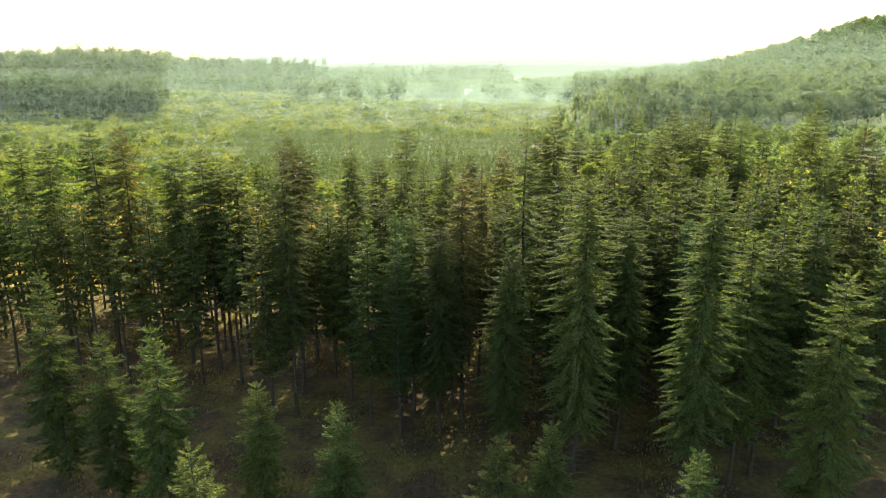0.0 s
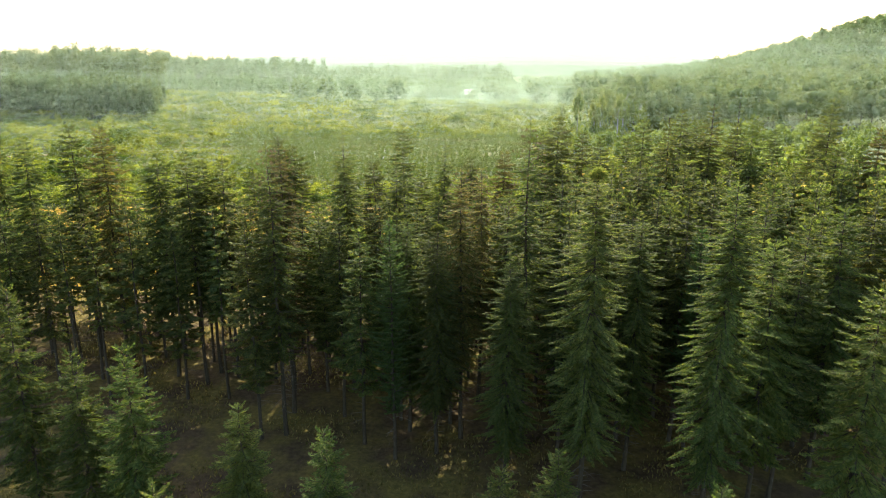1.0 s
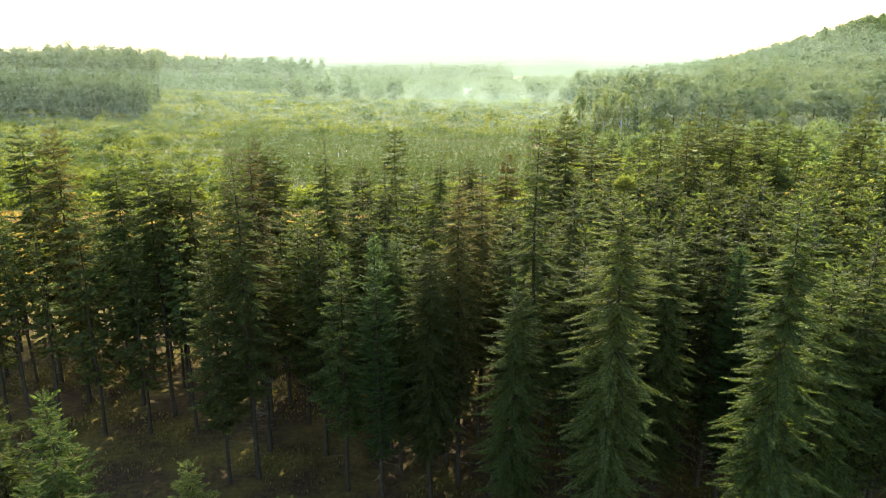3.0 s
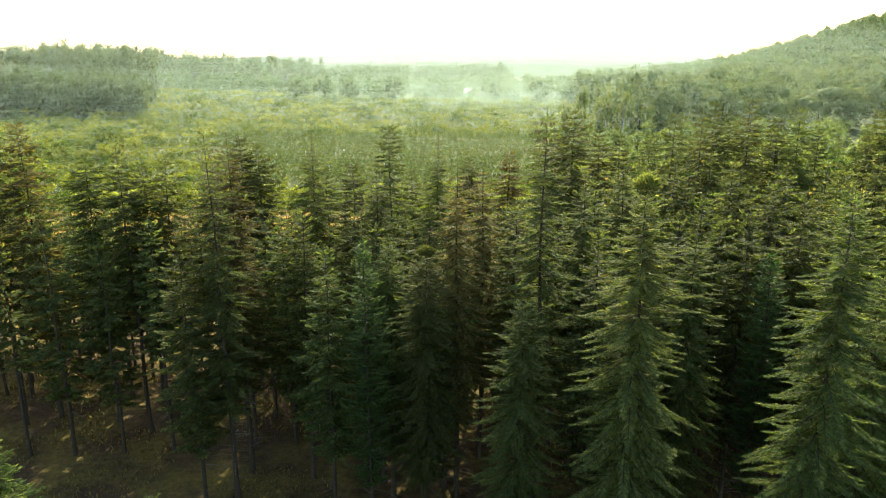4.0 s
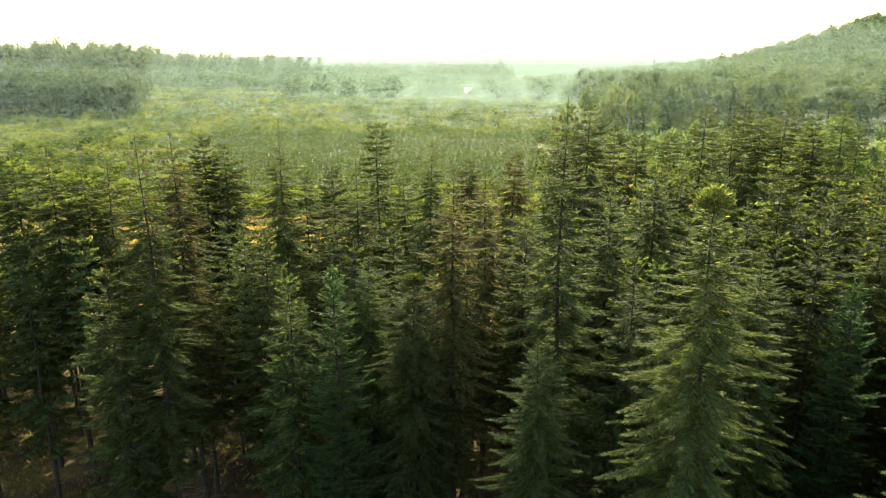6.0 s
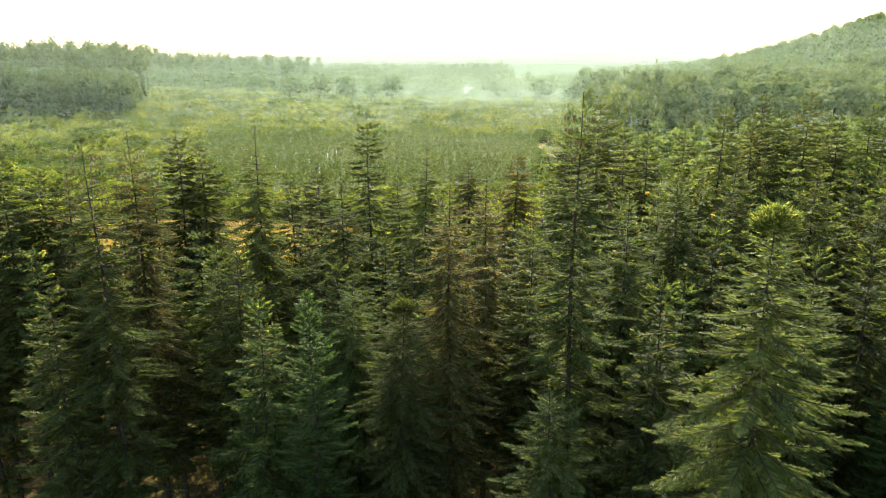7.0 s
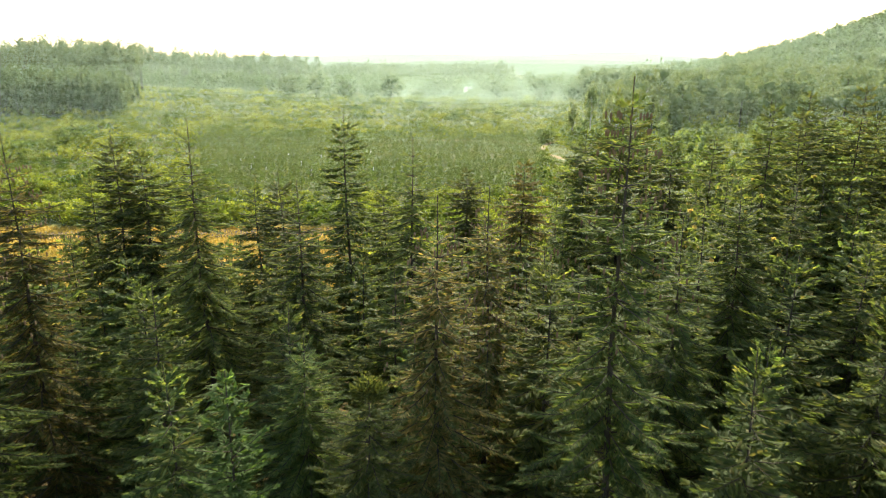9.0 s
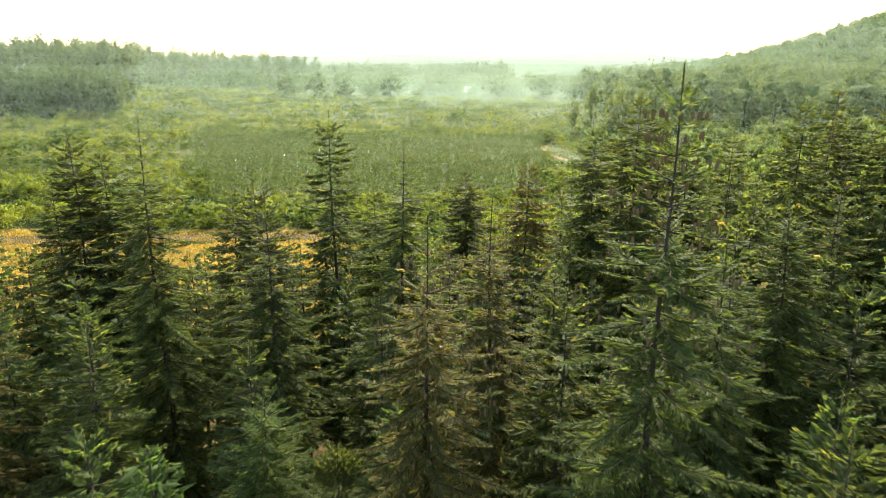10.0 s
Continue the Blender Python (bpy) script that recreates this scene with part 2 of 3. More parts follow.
# ---- leaf and wood geometry ----
class Blades:
    """Gathers small folded blades (sprays of needles, leaves), each an island of two triangles."""
    def __init__(self):
        self.p, self.d, self.u, self.l, self.w, self.m = [], [], [], [], [], []

    def add(self, p, d, u, length, width, mat=0):
        self.p.append(p), self.d.append(d), self.u.append(u), self.l.append(length), self.w.append(width), self.m.append(mat)

    def arrays(self):
        p, d, u = (np.array(a, dtype=float).reshape(-1, 3) for a in (self.p, self.d, self.u))
        ln, w = np.array(self.l)[:, None], np.array(self.w)[:, None]
        d = d / np.linalg.norm(d, axis=1, keepdims=True)
        side = np.cross(d, u)
        side /= np.linalg.norm(side, axis=1, keepdims=True) + 1e-9
        up = np.cross(side, d)
        v = np.empty((len(p) * 4, 3))
        v[0::4] = p
        v[1::4] = p + d * ln * 0.5 + side * w * 0.5 - up * w * 0.22
        v[2::4] = p + d * ln
        v[3::4] = p + d * ln * 0.5 - side * w * 0.5 - up * w * 0.22
        k = np.arange(len(p))[:, None] * 4
        f = np.concatenate([k + [[0, 1, 2]], k + [[0, 2, 3]]], axis=1).reshape(-1, 3)
        return v, f, np.repeat(np.array(self.m, dtype=np.int32), 2)


def tube(verts, faces, points, radii, sides=6):
    """A tapered tube through points."""
    base = len(verts)
    for i, (p, r) in enumerate(zip(points, radii)):
        a, c = Vector(points[max(0, i - 1)]), Vector(points[min(len(points) - 1, i + 1)])
        d = (c - a).normalized()
        s = d.cross(Vector((0.31, 0.95, 0.05))).normalized()
        t = d.cross(s)
        for k in range(sides):
            g = 2 * math.pi * k / sides
            verts.append(tuple(Vector(p) + (s * math.cos(g) + t * math.sin(g)) * r))
    for i in range(len(points) - 1):
        for k in range(sides):
            a, c = base + i * sides + k, base + i * sides + (k + 1) % sides
            faces.append((a, c, c + sides, a + sides))
    faces.append(tuple(base + (len(points) - 1) * sides + k for k in range(sides)))


def conifer(name, seed, height, crown_from, reach, label, mats, shape=2.9, detail=1.0, spacing=0.46, cones=0, lean=0.0, droop=1.0, leader=0.6, flat=0.0, mixed=0.0, spire=1.4, nest=0, category="spruce tree"):
    """A spruce: trunk, dead lower branches, crown of whorled branches set with needle sprays, cones in the top."""
    rng = random.Random(seed)
    root = new(name)
    root.empty_display_size = 0.4
    tagged(root, label, category)
    # trunk
    verts, faces = [], []
    r0 = 0.0072 * height + 0.02
    bend = (rng.uniform(-1, 1) * lean, rng.uniform(-1, 1) * lean)

    def axis(z):
        t = z / height
        return Vector((bend[0] * t * t * height + 0.05 * math.sin(z * 0.7 + seed), bend[1] * t * t * height + 0.05 * math.sin(z * 0.55 + 2 * seed), z))
    n = 14
    zs = [-0.3] + [height * (i / n) for i in range(1, n + 1)]
    tube(verts, faces, [axis(z) for z in zs], [max(0.013, r0 * (1.25 if z < 0 else 1) * (1 - max(z, 0) / height) ** 0.85) for z in zs], 7 if detail > 0.6 else 5)
    trunk = mesh_object("trunk", verts, faces, M_BARK, root, smooth=True)
    tagged(trunk, "straight grey-brown bark trunk")
    # dead branches under the crown
    verts, faces = [], []
    z = 1.2
    while z < crown_from + 1.5:
        z += rng.uniform(0.2, 0.5) / max(detail, 0.5)
        a = rng.uniform(0, 2 * math.pi)
        length = rng.uniform(0.5, 1.5)
        d = Vector((math.cos(a), math.sin(a), rng.uniform(-0.25, 0.15)))
        p = axis(z)
        tube(verts, faces, [p, p + d * length * 0.5, p + d * length + Vector((0, 0, -0.12 * length))], [0.018, 0.012, 0.005], 3)
    tagged(mesh_object("deadwood", verts, faces, M_TWIG, root), "bare dead lower branches", kind="stuff")
    # crown
    blades = Blades()
    wood_v, wood_f = [], []
    cone_v, cone_f = [], []
    z = height - leader
    leaf_top = 1 if mats[0] == M_BROWN else 0
    # leader shoot
    k = int(leader * 16) + 3
    for i in range(k):
        q = axis(height - leader * i / k)
        for _ in range(3):
            a = rng.uniform(0, 6.283)
            blades.add(q, (math.cos(a) * 0.6, math.sin(a) * 0.6, 0.8), (rng.uniform(-1, 1), rng.uniform(-1, 1), 0.3), 0.065, 0.022, leaf_top)
    # a thick tuft of short shoots at the very top
    for _ in range(nest):
        a, e, k = rng.uniform(0, 6.283), rng.uniform(-1, 1), rng.uniform(0.05, 1) ** 0.4
        away = Vector((math.cos(a) * (1 - e * e) ** 0.5 * 0.44, math.sin(a) * (1 - e * e) ** 0.5 * 0.44, e * 0.28)) * k
        blades.add(axis(height - 0.35) + away, away + Vector((rng.uniform(-.3, .3), rng.uniform(-.3, .3), 0.25)), (rng.uniform(-1, 1), rng.uniform(-1, 1), 0.6), rng.uniform(0.10, 0.19), 0.035, 1)
    step = spacing
    row = 0
    while z > crown_from:
        d_top = height - z
        full = reach * (1 - math.exp(-d_top / shape)) * (1.0 if z > crown_from + 3 else 0.6 + 0.4 * (z - crown_from) / 3)
        full = full * (1 - flat) + flat * min(reach, 0.5 + d_top * 1.3)
        thin = d_top < spire
        if thin:
            full = 0.18 + 0.40 * d_top + (0.16 if row % 3 == 0 else 0)
        nb = 5 if d_top < 1.2 else rng.choice((7, 8, 9) if detail > 2 else (5, 6, 7))
        rise_deg = 38 * math.exp(-d_top / 1.6) - (22 if detail < 2 else 26) * droop * (1 - math.exp(-d_top / 6.0))
        a0 = rng.uniform(0, 6.283)
        for b in range(nb):
            if rng.random() < 0.06 and d_top > 1.5:
                continue
            a = a0 + b * 6.283 / nb + rng.uniform(-0.3, 0.3)
            length = max(0.16, full * (rng.uniform(0.68, 1.12) if detail < 2 else rng.uniform(0.5, 1.06)))
            e = radians(rise_deg + rng.uniform(-9, 9))
            zb = z + rng.uniform(-0.16, 0.16) * (0.1 if thin else 1)
            p0 = axis(zb)
            flatdir = Vector((math.cos(a), math.sin(a), 0))
            sideways = Vector((-math.sin(a), math.cos(a), 0))
            sag = 0.10 * droop * length * length
            tipup = (0.10 if detail < 2 else 0.03) * length

            def at(s):
                return p0 + flatdir * (length * s * math.cos(e)) + Vector((0, 0, length * s * math.sin(e) - sag * s * (2 - s) * 0.6 + tipup * s ** 3))
            if detail > 0.6 and length > 0.5:
                tube(wood_v, wood_f, [at(0), at(0.5), at(0.92)], [0.006 + 0.009 * length, 0.011, 0.004], 3)
            count = int((9 + length * 26) * min(detail, 1.1 if thin else 9) * (0.8 if thin else 1))
            new_tip = 1 if rng.random() < 0.5 else 0
            for i in range(count):
                s = 1 - (i / count) ** 1.15 * (0.9 if d_top < 7 else 0.84)
                q = at(s)
                fwd = (at(min(1.0, s + 0.05)) - at(s - 0.05)).normalized()
                sgn = 1 if i % 2 else -1
                spread = rng.uniform(0.55, 1.05)
                if thin:
                    spread *= 0.5
                reach_side = min(0.24 if thin else 0.5, (0.15 + 0.30 * length * (1 - s))) * rng.uniform(0.7, 1.25) / max(0.6, detail) ** 0.5
                dirn = fwd * (1.05 - 0.35 * spread) + sideways * sgn * spread + Vector((0, 0, rng.uniform(-0.26, 0.16)))
                dirn.normalize()
                upv = (rng.uniform(-1, 1), rng.uniform(-1, 1), 0.7)
                wdt = rng.uniform(0.05, 0.085) / (max(0.3, detail) ** 1.2 if detail < 1 else detail ** 0.7)
                mt = 1 if (s > 0.8 and new_tip) or rng.random() < mixed else 0
                if reach_side > 0.24:
                    # a side shoot with its own sprays
                    m = 2 if detail > 0.6 else 1
                    for j in range(m):
                        g = 0.25 + 0.75 * j / m
                        side2 = dirn.cross(Vector((0, 0, 1)))
                        dd = dirn + side2 * rng.choice((-1, 1)) * rng.uniform(0.2, 0.7) + Vector((0, 0, rng.uniform(-0.5, 0.1)))
                        blades.add(q + dirn * reach_side * g * 0.8, dd, upv, reach_side * rng.uniform(0.4, 0.65), wdt, mt)
                blades.add(q, dirn, upv, reach_side, wdt, mt)
            blades.add(at(0.93), at(1.0) - at(0.9), (0, 0, 1), 0.16 + 0.05 * length, 0.07, 1 if new_tip else 0)
        if not thin and detail > 0.6:
            for _ in range(int(12 * detail)):
                a = rng.uniform(0, 6.283)
                away = Vector((math.cos(a), math.sin(a), rng.uniform(-0.5, 0.3)))
                q = axis(z + rng.uniform(-0.25, 0.25)) + away * rng.uniform(0.05, 0.3)
                blades.add(q, away, (rng.uniform(-0.6, 0.6), rng.uniform(-0.6, 0.6), 1), rng.uniform(0.2, 0.4), 0.07, 0)
        if cones and d_top < cones:
            for _ in range(rng.randint(9, 15)):
                a = rng.uniform(0, 6.283)
                q = axis(z) + Vector((math.cos(a), math.sin(a), 0)) * full * rng.uniform(0.5, 1.0) + Vector((0, 0, -0.05))
                tube(cone_v, cone_f, [q, q + Vector((0.004, 0, -0.05)), q + Vector((0.01, 0, -0.13))], [0.014, 0.030, 0.012], 5)
        z -= (0.37 if thin else step) * rng.uniform(0.8, 1.15) / max(0.6, min(1.0, detail * 1.2))
        row += 1
    v, f, idx = blades.arrays()
    tagged(mesh_object("crown", v, f, mats, root, index=idx), kind="stuff")
    if wood_v:
        tagged(mesh_object("branchwork", wood_v, wood_f, M_BARK, root), kind="stuff")
    if cone_v:
        tagged(mesh_object("cone_crop", cone_v, cone_f, M_CONE, root), "hanging brown cones", kind="stuff")
    return root


def plant(ob, x, y, turn, scale, wide=1.0, first=False, tip=0.0):
    m = pose(x, y, rise(x, y), tip, 0, turn) @ Matrix.Diagonal((scale * wide, scale * wide, scale, 1))
    if first:
        ob.matrix_basis = m
        return ob
    return copy_thing(ob, m @ Matrix.Diagonal((1 / ob.scale.x, 1 / ob.scale.y, 1 / ob.scale.z, 1)))


GREEN, NEWISH, TAN, BLUE = [M_SPRUCE, M_TIP], [M_TIP, M_SPRUCE], [M_BROWN, M_SPRUCE], [M_BLUE, M_BLUE]
L_A = "tall dark green spruce with a thin leader in dense forest"
L_B = "slim green spruce with upswept top among taller trunks"
L_C = "cone-bearing spruce with sunlit browned needles"
L_D = "bushy green spruce with drooping layered branches"
L_E = "spruce with a dense dark bushy flat top"
L_F = "tall spruce with a long bare leader and cones"
kinds = {
    "a": conifer("spruce_tree", 11, 20, 5.5, 2.5, L_A, GREEN, 2.9, 0.8, droop=0.7),
    "b": conifer("spruce_tree", 12, 20, 5.5, 2.3, L_B, GREEN, 3.6, 0.8, leader=0.9, droop=0.7, spire=2.0),
    "c": conifer("spruce_tree", 13, 20, 6.0, 2.4, L_C, TAN, 2.9, 0.8, mixed=0.35, cones=4.5, leader=0.8, spire=1.6),
    "d": conifer("spruce_tree", 14, 20, 4.5, 2.9, L_D, NEWISH, 3.2, 0.8, droop=1.2, spire=0.9),
    "e": conifer("spruce_tree", 15, 20, 6.0, 2.4, L_E, GREEN, 2.4, 0.8, spacing=0.36, flat=0.35, leader=0.5, spire=1.3),
    "f": conifer("spruce_tree", 16, 20, 5.5, 2.5, L_F, [M_TIP, M_SPRUCE], 3.2, 2.3, mixed=0.3, droop=0.45, spacing=0.5, cones=5.0, leader=0.6, spire=2.5),
    "H": conifer("spruce_tree", 25, 17, 5.0, 2.3, "crowded dark green spruce inside the plantation", GREEN, 2.8, 0.75, mixed=0.15),
    "J": conifer("spruce_tree", 26, 17, 4.5, 2.3, "crowded green spruce among bare trunks", [M_SPRUCE, M_TIP], 3.2, 0.75, droop=0.6, mixed=0.2),
    "g": conifer("spruce_tree", 17, 14, 3.0, 1.4, "soft blue-green conifer rising between dark spruces", BLUE, 2.2, 1.6, droop=-0.5, spacing=0.36, leader=0.35, spire=0.3),
    "y": conifer("spruce_tree", 18, 11, 0.9, 2.4, "young full green spruce at the forest edge", NEWISH, 3.4, 1.0, droop=0.9, spacing=0.36, leader=0.45, spire=0.7),
    "C": conifer("spruce_tree", 33, 20, 6.0, 2.4, L_C, TAN, 2.9, 2.3, mixed=0.35, cones=4.5, leader=0.8, droop=0.8, spire=1.6, spacing=0.38),
    "D": conifer("spruce_tree", 34, 20, 4.5, 2.8, L_D, NEWISH, 3.2, 2.3, droop=0.9, mixed=0.25, spire=0.9, spacing=0.38),
    "A": conifer("spruce_tree", 35, 20, 5.5, 2.5, L_A, GREEN, 2.9, 2.3, droop=0.6, leader=0.8, mixed=0.3, spire=1.9, spacing=0.38),
    "n": conifer("spruce_tree", 36, 20, 4.5, 2.8, "broad green spruce with a dense nest-like flat top", NEWISH, 2.6, 2.3, spacing=0.38, flat=0.0, mixed=0.25, droop=0.9, leader=0.12, spire=0.2, nest=1300),
    "k": conifer("spruce_tree", 22, 20, 9.5, 2.3, "tall spruce with bare lower trunk beside the field", GREEN, 2.9, 0.8, leader=0.7),
    "l": conifer("spruce_tree", 23, 17, 9.5, 1.9, "thin crowded spruce with a bare lower trunk", GREEN, 3.0, 0.3, spacing=0.5),
    "h": conifer("spruce_tree", 19, 17, 5.0, 2.3, "crowded dark green spruce inside the plantation", GREEN, 2.8, 0.3, spacing=0.5),
    "i": conifer("spruce_tree", 20, 17, 7.0, 2.1, "crowded thin spruce with a high crown", [M_SPRUCE, M_BROWN], 3.0, 0.3, spacing=0.5),
    "j": conifer("spruce_tree", 21, 17, 4.5, 2.3, "crowded green spruce among bare trunks", [M_SPRUCE, M_TIP], 3.2, 0.3, spacing=0.5, droop=0.6),
}
BASE = {"n": 20, "a": 20, "b": 20, "c": 20, "d": 20, "e": 20, "f": 20, "g": 14, "y": 11, "h": 17, "i": 17, "j": 17, "k": 20, "l": 17, "C": 20, "D": 20, "A": 20, "H": 17, "J": 17}
used = set()
placed = []


def stand(kind, x, y, top, wide=1.0):
    r = random.Random(int(x * 31 + y * 17))
    s = (top - rise(x, y)) / BASE[kind]
    ob = plant(kinds[kind], x, y, r.uniform(0, 360), s, wide / max(s, 0.6) ** 0.5, kind not in used, r.uniform(-0.7, 0.7))
    used.add(kind)
    placed.append((x, y))
    return tagged(ob, group="spruce trees of the forest")


LEFT = [("k", -32.0, 63.3, 22.1), ("c", -27.9, 60.0, 22.2), ("e", -23.2, 59.2, 19.9), ("k", -20.1, 57.5, 20.4), ("e", -19.7, 59.8, 19.2), ("k", -17.8, 58.8, 19.7), ("b", -15.1, 66.5, 20.6),
        ("e", -13.6, 66.4, 19.7), ("b", -7.4, 56.6, 21.9), ("c", -11.6, 52.5, 21.7), ("f", -11.5, 49.1, 21.9), ("a", -18.9, 71.1, 17.8), ("a", -9.1, 70.4, 17.4), ("b", -5.8, 62.9, 19.0), ("b", -3.4, 55.0, 20.0),
        ("k", -40.5, 66.0, 20.6), ("k", -37.0, 64.0, 20.9)]
MIDDLE = [("b", -3.4, 67.9, 21.4), ("a", -1.9, 73.2, 16.8), ("b", 0.3, 59.3, 21.0), ("c", 1.5, 48.8, 20.6), ("e", 3.3, 81.0, 16.6), ("c", 3.1, 54.2, 19.9), ("c", 6.4, 73.6, 18.5), ("f", 5.8, 47.4, 23.5),
          ("e", 10.9, 77.2, 19.8), ("e", 11.2, 69.0, 22.1), ("a", 15.8, 80.2, 19.6), ("a", 18.1, 81.8, 18.9), ("n", 8.3, 39.1, 21.5), ("g", -3.2, 45.9, 17.2), ("n", -0.3, 46.6, 16.7), ("d", -2.3, 49.8, 16.5)]
RIGHT = [("d", 19.5, 69.7, 21.9), ("a", 26.3, 79.2, 22.2), ("a", 29.1, 77.5, 22.6), ("d", 32.4, 75.3, 21.9), ("a", 38.9, 72.6, 23.6), ("d", 14.6, 36.3, 21.6), ("d", 19.0, 40.2, 17.4), ("d", 24.4, 43.4, 18.7),
         ("d", 11.7, 54.6, 19.8), ("a", 16.9, 61.5, 19.3), ("a", 42.0, 80.0, 21.5), ("d", 36.0, 66.0, 20.0), ("c", 45.0, 74.0, 20.8), ("d", 27.0, 58.0, 19.0), ("b", 21.0, 55.0, 18.6)]
RIGHT_FAR = [("b", 21.2, 82.0, 19.2), ("a", 23.3, 74.0, 21.2), ("e", 29.2, 82.0, 20.9), ("a", 34.1, 84.0, 20.2), ("b", 38.9, 84.0, 19.8), ("a", 40.4, 78.0, 19.3), ("d", 44.5, 76.0, 18.9), ("a", 41.5, 66.0, 19.8),
             ("e", 27.0, 86.0, 18.4), ("a", 32.8, 80.0, 20.6), ("b", 8.7, 52.0, 19.4), ("g", 16.7, 45.4, 16.7), ("d", 20.4, 33.0, 17.1), ("d", 12.5, 44.5, 17.9), ("d", 20.1, 50.0, 18.8), ("b", 21.5, 61.2, 18.6), ("d", 4.1, 41.5, 16.0), ("d", 5.5, 57.8, 16.9), ("d", 19.6, 58.0, 19.5), ("a", 24.5, 61.0, 19.1)]
EDGE = [("y", -25.2, 40.9, 14.6), ("y", -16.5, 36.3, 12.8), ("y", -5.6, 33.1, 9.7), ("y", 2.8, 30.2, 9.4), ("y", 5.6, 32.1, 9.1), ("y", -10.1, 24.4, 12.5), ("y", 11.8, 28.0, 9.9), ("y", -20.5, 38.5, 11.5), ("y", -11.0, 37.0, 9.0)]
for rows_of in (LEFT, MIDDLE, RIGHT, RIGHT_FAR, EDGE):
    for k, x, y, top in rows_of:
        near = y < 60 and abs(x) < 17 and k in "abcd"
        stand({"a": "A", "b": "A", "c": "C", "d": "D"}[k] if near else k, x, y, top)

# crowded trees between them, in loose planted rows
fill = random.Random(5)
gy = 41.0
while gy < 97:
    half = 0.66 * gy + 5
    gx = (-half if gy < 82 else 12) + fill.uniform(0, 2)
    while gx < half:
        x, y = gx + fill.uniform(-0.8, 0.8), gy + fill.uniform(-0.9, 0.9)
        gx += fill.uniform(3.1, 4.3) * (0.75 if gx < -2 and (gy > 64 or gx < -12) else 1)
        if y < (52 if x < -14 else 47 if x < -4 else 45 if x < 4 else 41) or min((x - a) ** 2 + (y - b) ** 2 for a, b in placed) < 1.7 ** 2:
            continue
        top = min(18.8, 27 - (0.174 if x < 10 else 0.128) * y) - fill.uniform(0, 2.6)
        stand(fill.choice("liliHj" if x < -15 else "HJ" if y < 58 and abs(x) < 30 else "hij"), x, y, top)
    gy += 3.6


sapling = conifer("young_spruce", 31, 7, 0.4, 1.7, "young bushy green spruce behind the forest edge", NEWISH, 2.6, 0.5, spacing=0.42, leader=0.5, category="young spruce")
young = random.Random(12)
count = 0
while count < 95:
    x, y = young.uniform(-16, 62), young.uniform(85, 140)
    if x < -2 - 0.12 * y + 4 or x > 0.62 * y:
        continue
    ob = plant(sapling, x, y, young.uniform(0, 360), young.uniform(0.35, 0.95), young.uniform(0.9, 1.3), count == 0)
    tagged(ob, group="young spruces behind the forest")
    count += 1


# ---- far vegetation ----
def soup(name, points, dirs, sizes, mat, label, category, kind="stuff", parent=None, slender=0.55, out=None):
    """Many small leaf clumps, a bent pair of triangles each."""
    b = Blades()
    b.p, b.d = points, dirs
    rs = np.random.RandomState(len(points) % 9973)
    b.u = rs.normal(size=(len(points), 3)) + np.array([0, 0, 0.6])
    b.l, b.w, b.m = list(sizes), list(np.asarray(sizes) * slender), [0] * len(points)
    v, f, _ = b.arrays()
    nrm = None
    if out is not None:
        # leaves of a clump share its rounded outward direction, each a little off
        nrm = out / (np.linalg.norm(out, axis=1, keepdims=True) + 1e-9) + rs.normal(size=out.shape) * 0.32
        nrm = np.repeat(nrm / np.linalg.norm(nrm, axis=1, keepdims=True), 4, axis=0)
        g = np.cross(v[f[:, 1]] - v[f[:, 0]], v[f[:, 2]] - v[f[:, 0]])
        turn = np.einsum("ij,ij->i", g, nrm[f[:, 0]]) < 0
        f[turn] = f[turn][:, ::-1]
    ob = mesh_object(name, v, f, mat, parent, normals=nrm)
    if label:
        tagged(ob, label, category, kind=kind)
    return ob


class Hearts:
    """Low lumps inside leaf crowns, so that a crown is not see-through."""
    base = np.array([(1, 0, 0), (-1, 0, 0), (0, 1, 0), (0, -1, 0), (0, 0, 1), (0, 0, -1)], dtype=float)
    corner = np.array([(a, b, c) for a in (-1, 1) for b in (-1, 1) for c in (-1, 1)], dtype=float) / 3 ** 0.5

    def __init__(self):
        self.v, self.f, self.n = [], [], 0
        faces = []
        for k, q in enumerate(self.corner):
            x, y, z = (0 if q[0] > 0 else 1), (2 if q[1] > 0 else 3), (4 if q[2] > 0 else 5)
            ring = [x, y, z] if q[0] * q[1] * q[2] > 0 else [x, z, y]
            faces += [(ring[i], ring[(i + 1) % 3], 6 + k) for i in range(3)]
        self.one, self.ball = np.array(faces), np.concatenate([self.base, self.corner])

    def add(self, rs, centres, rx, rz, size):
        for c in centres:
            p = self.ball * rs.uniform(0.55, 1.25, size=(14, 1)) * size * np.array([rx, rx, rz]) + c
            self.v.append(p), self.f.append(self.one + self.n)
            self.n += 14

    def build(self, parent, mat):
        ob = mesh_object("inner_foliage", np.concatenate(self.v), np.concatenate(self.f), mat, parent, smooth=True)
        return tagged(ob, kind="stuff")


last_lumps = [None]


